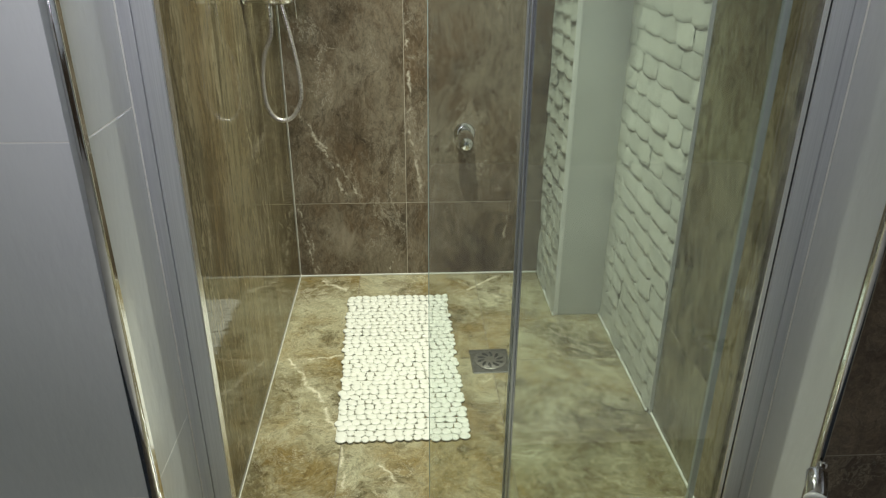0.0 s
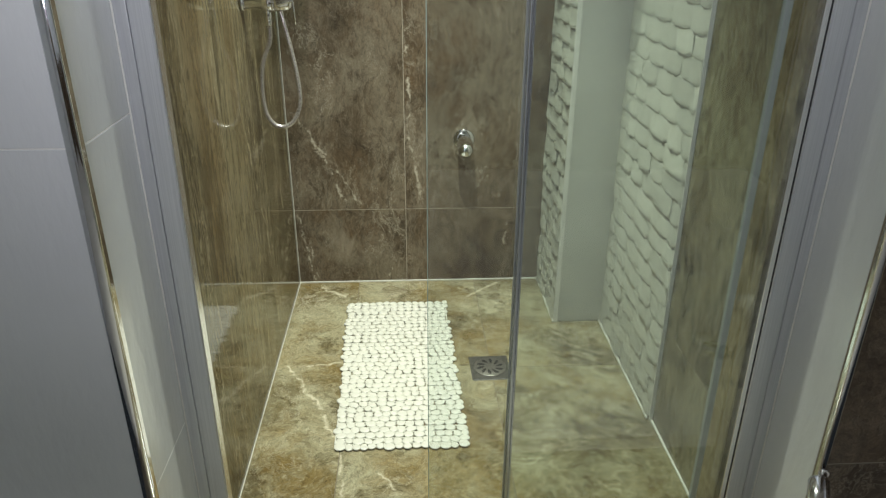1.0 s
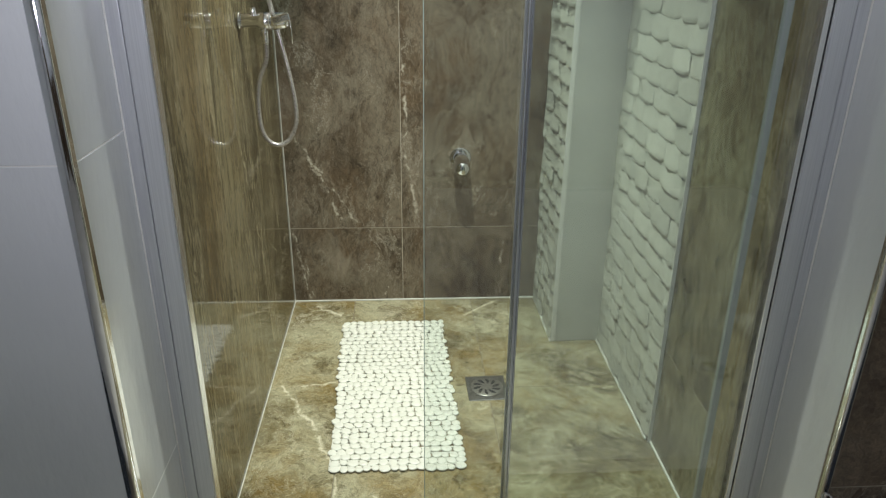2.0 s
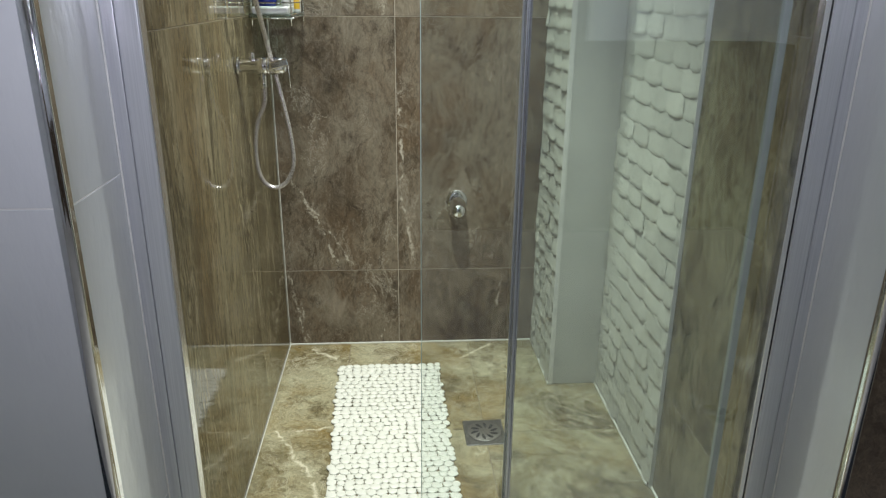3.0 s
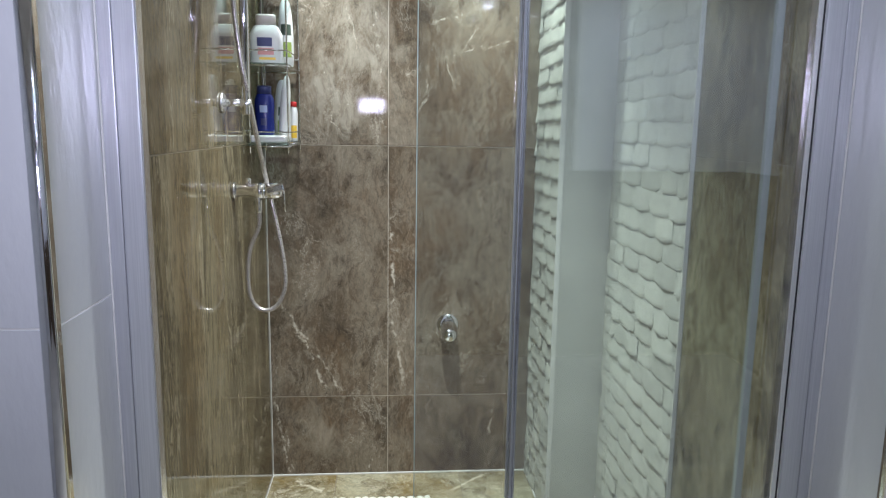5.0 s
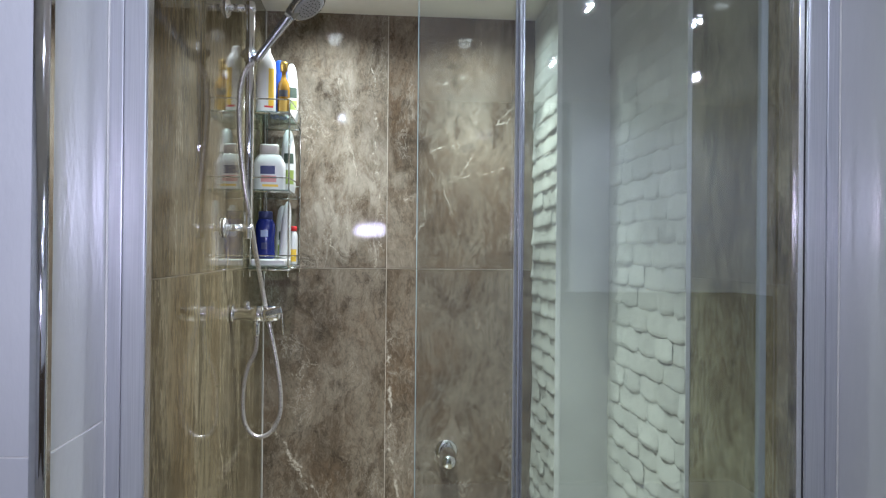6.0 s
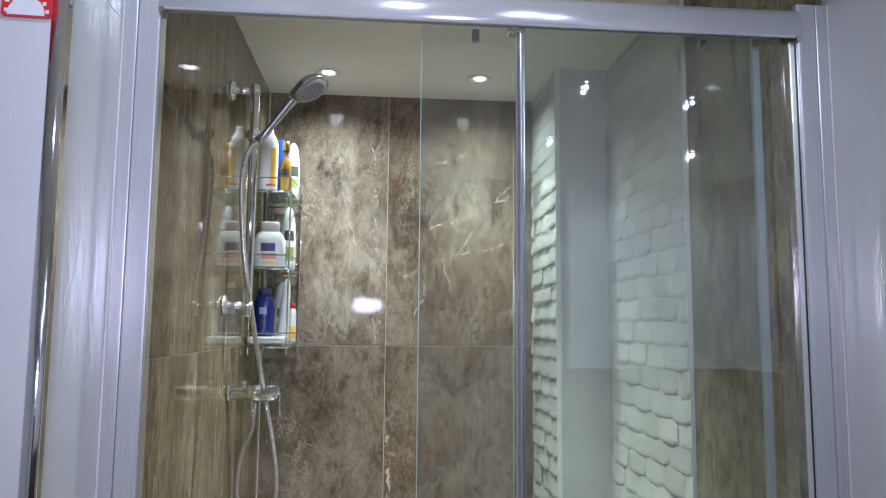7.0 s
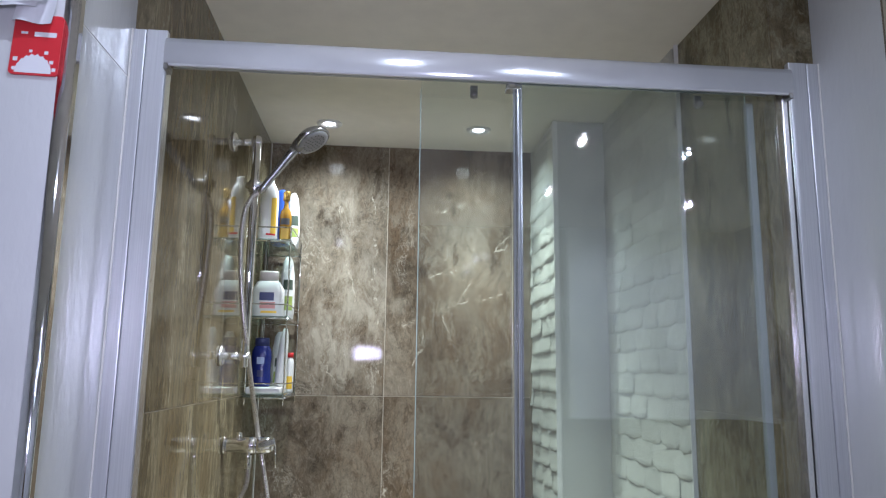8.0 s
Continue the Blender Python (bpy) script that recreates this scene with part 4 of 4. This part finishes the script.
# bottom tier
bottle("shower_gel_bottle", (-0.388, 2.370, T0 + 0.022), 0.064, 0.045, 0.155, M_BLUE, "deep blue shower gel bottle with a round mark", cap=(M_NAVY, 0.72, "dark blue cap"), shape="hip",
       stickers=((LBL, M_NAVY, 0.20, 0.34, 0.3, "small dark mark"), ("mark", plain("pale_blue_mark", (0.35, 0.42, 0.62), 0.4), 0.46, 0.60, 0.38, "pale round mark")))
bottle("cream_bottle", (-0.352, 2.520, T0), 0.055, 0.05, 0.205, M_WHITEP, "white cream bottle with a green label", shape="slim", turn=10,
       stickers=((LBL, M_GREEN, 0.12, 0.34, 0.7, "green label"), ("stripe", M_DARKLABEL, 0.42, 0.56, 0.6, "dark label")))
bottle("shampoo_bottle", (-0.333, 2.400, T0 + 0.022), 0.034, 0.040, 0.190, M_WHITEP, "slim curved white shampoo bottle", shape="slim", lean=4)
bottle("small_bottle", (-0.321, 2.560, T0), 0.030, 0.030, 0.135, M_WHITEP, "small white bottle with a red cap", cap=(M_RED, 0.8, "red cap"), shape="round",
       stickers=((LBL, M_YELLOW, 0.08, 0.40, 0.9, "amber label"),))

# ---- ceiling spotlights ----


def downlight(sx, sy, bulb, label, group, lens=0.021):
    ob = thing("ceiling_spotlight", (sx, sy, ZC), label, "spotlight", group)
    m = Matrix.Translation((sx, sy, ZC)) @ pose(0, 0, 0, 180)
    bm = B()
    seg, prof = 32, [(0.044, 0.0), (0.044, 0.003), (0.040, 0.006), (0.031, 0.006), (0.027, 0.001)]
    rings = [[bm.verts.new(m @ Vector((r * math.cos(2 * math.pi * i / seg), r * math.sin(2 * math.pi * i / seg), z))) for i in range(seg)] for r, z in prof]
    for a, b in zip(rings, rings[1:]):
        for i in range(seg):
            bm.faces.new((a[i], a[(i + 1) % seg], b[(i + 1) % seg], b[i])).smooth = True
    part("bezel", bm, M_WHITEP, ob, "round white bezel")
    part("lens", lathe(B(), m, [(lens, 0.0005), (lens - 0.001, 0.003), (lens * 0.6, 0.005)], 28), bulb, ob, "lit white lens")


for sx, sy in SHOWER_SPOTS:
    downlight(sx, sy, M_BULB, "small round recessed ceiling spotlight, switched on", "shower spotlights")
for sx, sy in ROOM_SPOTS:
    downlight(sx, sy, M_ROOMBULB, "round recessed bathroom spotlight, on; one of the set is added", "bathroom spotlights", 0.008)

# ---- card and papers on the white wall ----


def sheet(points, thick=0.0006):
    """A bent sheet from a grid of points, with thickness."""
    bm = B()
    for off in (0.0, -thick):
        g = [[bm.verts.new((x, y + off, z)) for x, y, z in row] for row in points]
        for a, b in zip(g, g[1:]):
            for j in range(len(a) - 1):
                bm.faces.new((a[j], a[j + 1], b[j + 1], b[j])).smooth = True
    return bm


def rounded_card(cx, cz, w, h, r, y0, y1, turn):
    bm = B()
    m = Matrix.Translation((cx, 0, cz)) @ Matrix.Rotation(radians(turn), 4, "Y")
    pts = []
    for qx, qz, s in ((1, 1, 0), (-1, 1, 90), (-1, -1, 180), (1, -1, 270)):
        for i in range(6):
            a = radians(s + 18 * i)
            pts.append((qx * (w / 2 - r) + r * math.cos(a), qz * (h / 2 - r) + r * math.sin(a)))
    f = [bm.verts.new(m @ Vector((x, y0, z))) for x, z in pts]
    b = [bm.verts.new(m @ Vector((x, y1, z))) for x, z in pts]
    bm.faces.new(f)
    bm.faces.new(b)
    n = len(pts)
    for i in range(n):
        bm.faces.new((f[i], f[(i + 1) % n], b[(i + 1) % n], b[i]))
    return bm, m


CC = (-0.5065, 1.819)
bm, cmx = rounded_card(CC[0], CC[1], 0.066, 0.090, 0.005, FL - 0.0042, FL - 0.0005, 1.5)
CARD = tagged(part("wall_card", bm, M_REDCARD), "red rounded advertising card stuck to the white wall", "card")
bm = B()
ring = [bm.verts.new(cmx @ Vector((0.025 * math.cos(math.pi * i / 20), FL - 0.0046, -0.0425 + (0.026 + 0.003 * (i % 2)) * math.sin(math.pi * i / 20)))) for i in range(21)]
bm.faces.new(ring)
part("printed_arch", bm, M_PAPER, CARD, "white printed arch")
bm = B()
for u0, u1, z0, z1 in ((-0.004, 0.026, 0.012, 0.019), (-0.022, -0.013, 0.015, 0.0185)):
    bm2 = box(B(), (u0, FL - 0.0050, z0), (u1, FL - 0.0045, z1), 0.0)
    bm2.transform(cmx)
    me = mesh_of("bars", bm2, M_PAPER)
    bm.from_mesh(me)
part("printed_bars", bm, M_PAPER, CARD, "white printed bars")
bm = B()
for u, z, s in ((-0.026, -0.022, 0.006), (-0.027, -0.036, 0.005), (-0.006, -0.010, 0.004), (0.015, -0.012, 0.005), (0.023, -0.026, 0.005), (0.027, -0.037, 0.005)):
    box(bm, (CC[0] + u - s / 2, FL - 0.0050, CC[1] + z - s / 2), (CC[0] + u + s / 2, FL - 0.0045, CC[1] + z + s / 2))
part("printed_marks", bm, M_PAPER, CARD, "small white printed marks")

NOTE = thing("paper_note", (-0.53, FL, 1.88), "white curled paper sheets pinned above the red card", "paper")
SHEETS = ((-0.536, -0.482, 1.846, 1.96, 0.012), (-0.60, -0.486, 1.868, 1.98, 0.026), (-0.62, -0.50, 1.862, 1.98, 0.018))


def on_sheet(k, g, f, lift=0.0):
    """A point of the curled sheet k, at the fractions g across and f up."""
    xa, xb, za, zb, curl = SHEETS[k]
    return (xa + (xb - xa) * g + 0.002 * math.sin(5 * f), FL - 0.006 - 0.003 * k - curl * (1 - f) ** 2 - 0.004 * math.sin(g * 7.2 + k) - lift, za + (zb - za) * f + 0.004 * (g - 0.5) * (k - 1))


for k in range(3):
    ob = part("sheet", sheet([[on_sheet(k, j / 8, i / 8) for j in range(9)] for i in range(9)]), M_PAPER, NOTE, "curled white sheet")
    for row in range(3 if k == 1 else 0):
        bm = B()
        for i in range(7):
            g, f = 0.34 + 0.09 * i, 0.10 + 0.13 * row
            vs = [bm.verts.new(on_sheet(k, g + u, f + w, 0.0011)) for u, w in ((0, 0), (0.035, 0), (0.035, 0.045), (0, 0.045))]
            bm.faces.new(vs)
        part("printed_bar", bm, M_INK, ob, "row of dark printed bars")

# ---- chrome holder by the right corner ----
HK = thing("wall_hook", (JR + 0.03, FR, 0.36), "short chrome cylinder hook on the brown marble corner", "hook")
k0, k1 = Vector((JR - 0.011, FR - 0.022, 0.370)), Vector((JR - 0.036, FR - 0.072, 0.351))
part("barrel", lathe(B(), aim(k0, k1)[0], [(0.018, 0), (0.020, 0.004), (0.020, (k1 - k0).length - 0.006), (0.018, (k1 - k0).length)], 32), M_CHROME, HK, "polished chrome barrel")
dr = (k1 - k0).normalized()
cap = part("end_cap", lathe(B(), aim(k1, k1 + dr)[0], [(0.020, 0), (0.0225, 0.003), (0.0225, 0.006), (0.020, 0.009)], 32), M_WHITEP, HK, "white end cap")
part("screw", rod(B(), k1 + dr * 0.0088, k1 + dr * 0.0105, 0.005, 16), M_STEEL, cap, "dark centre screw")
part("base_plate", rod(B(), (JR + 0.008, FR, 0.372), (JR + 0.008, FR - 0.010, 0.372), 0.010, 24, 0.002), M_CHROME, HK, "round chrome base")
part("arm", rod(B(), (JR + 0.006, FR - 0.006, 0.372), k0 + dr * 0.012, 0.008, 12), M_CHROME, HK, "short chrome arm")

# ---- stone cladding, course by course ----
cladding("wall_cladding_column", CX, (CY + 0.0015, YB), 11, 0.0170, "white split-stone relief on the column side")
cladding("wall_cladding", XR - 0.0042, (1.6915, CY), 23, 0.0125, "white split-stone relief on the shower wall")
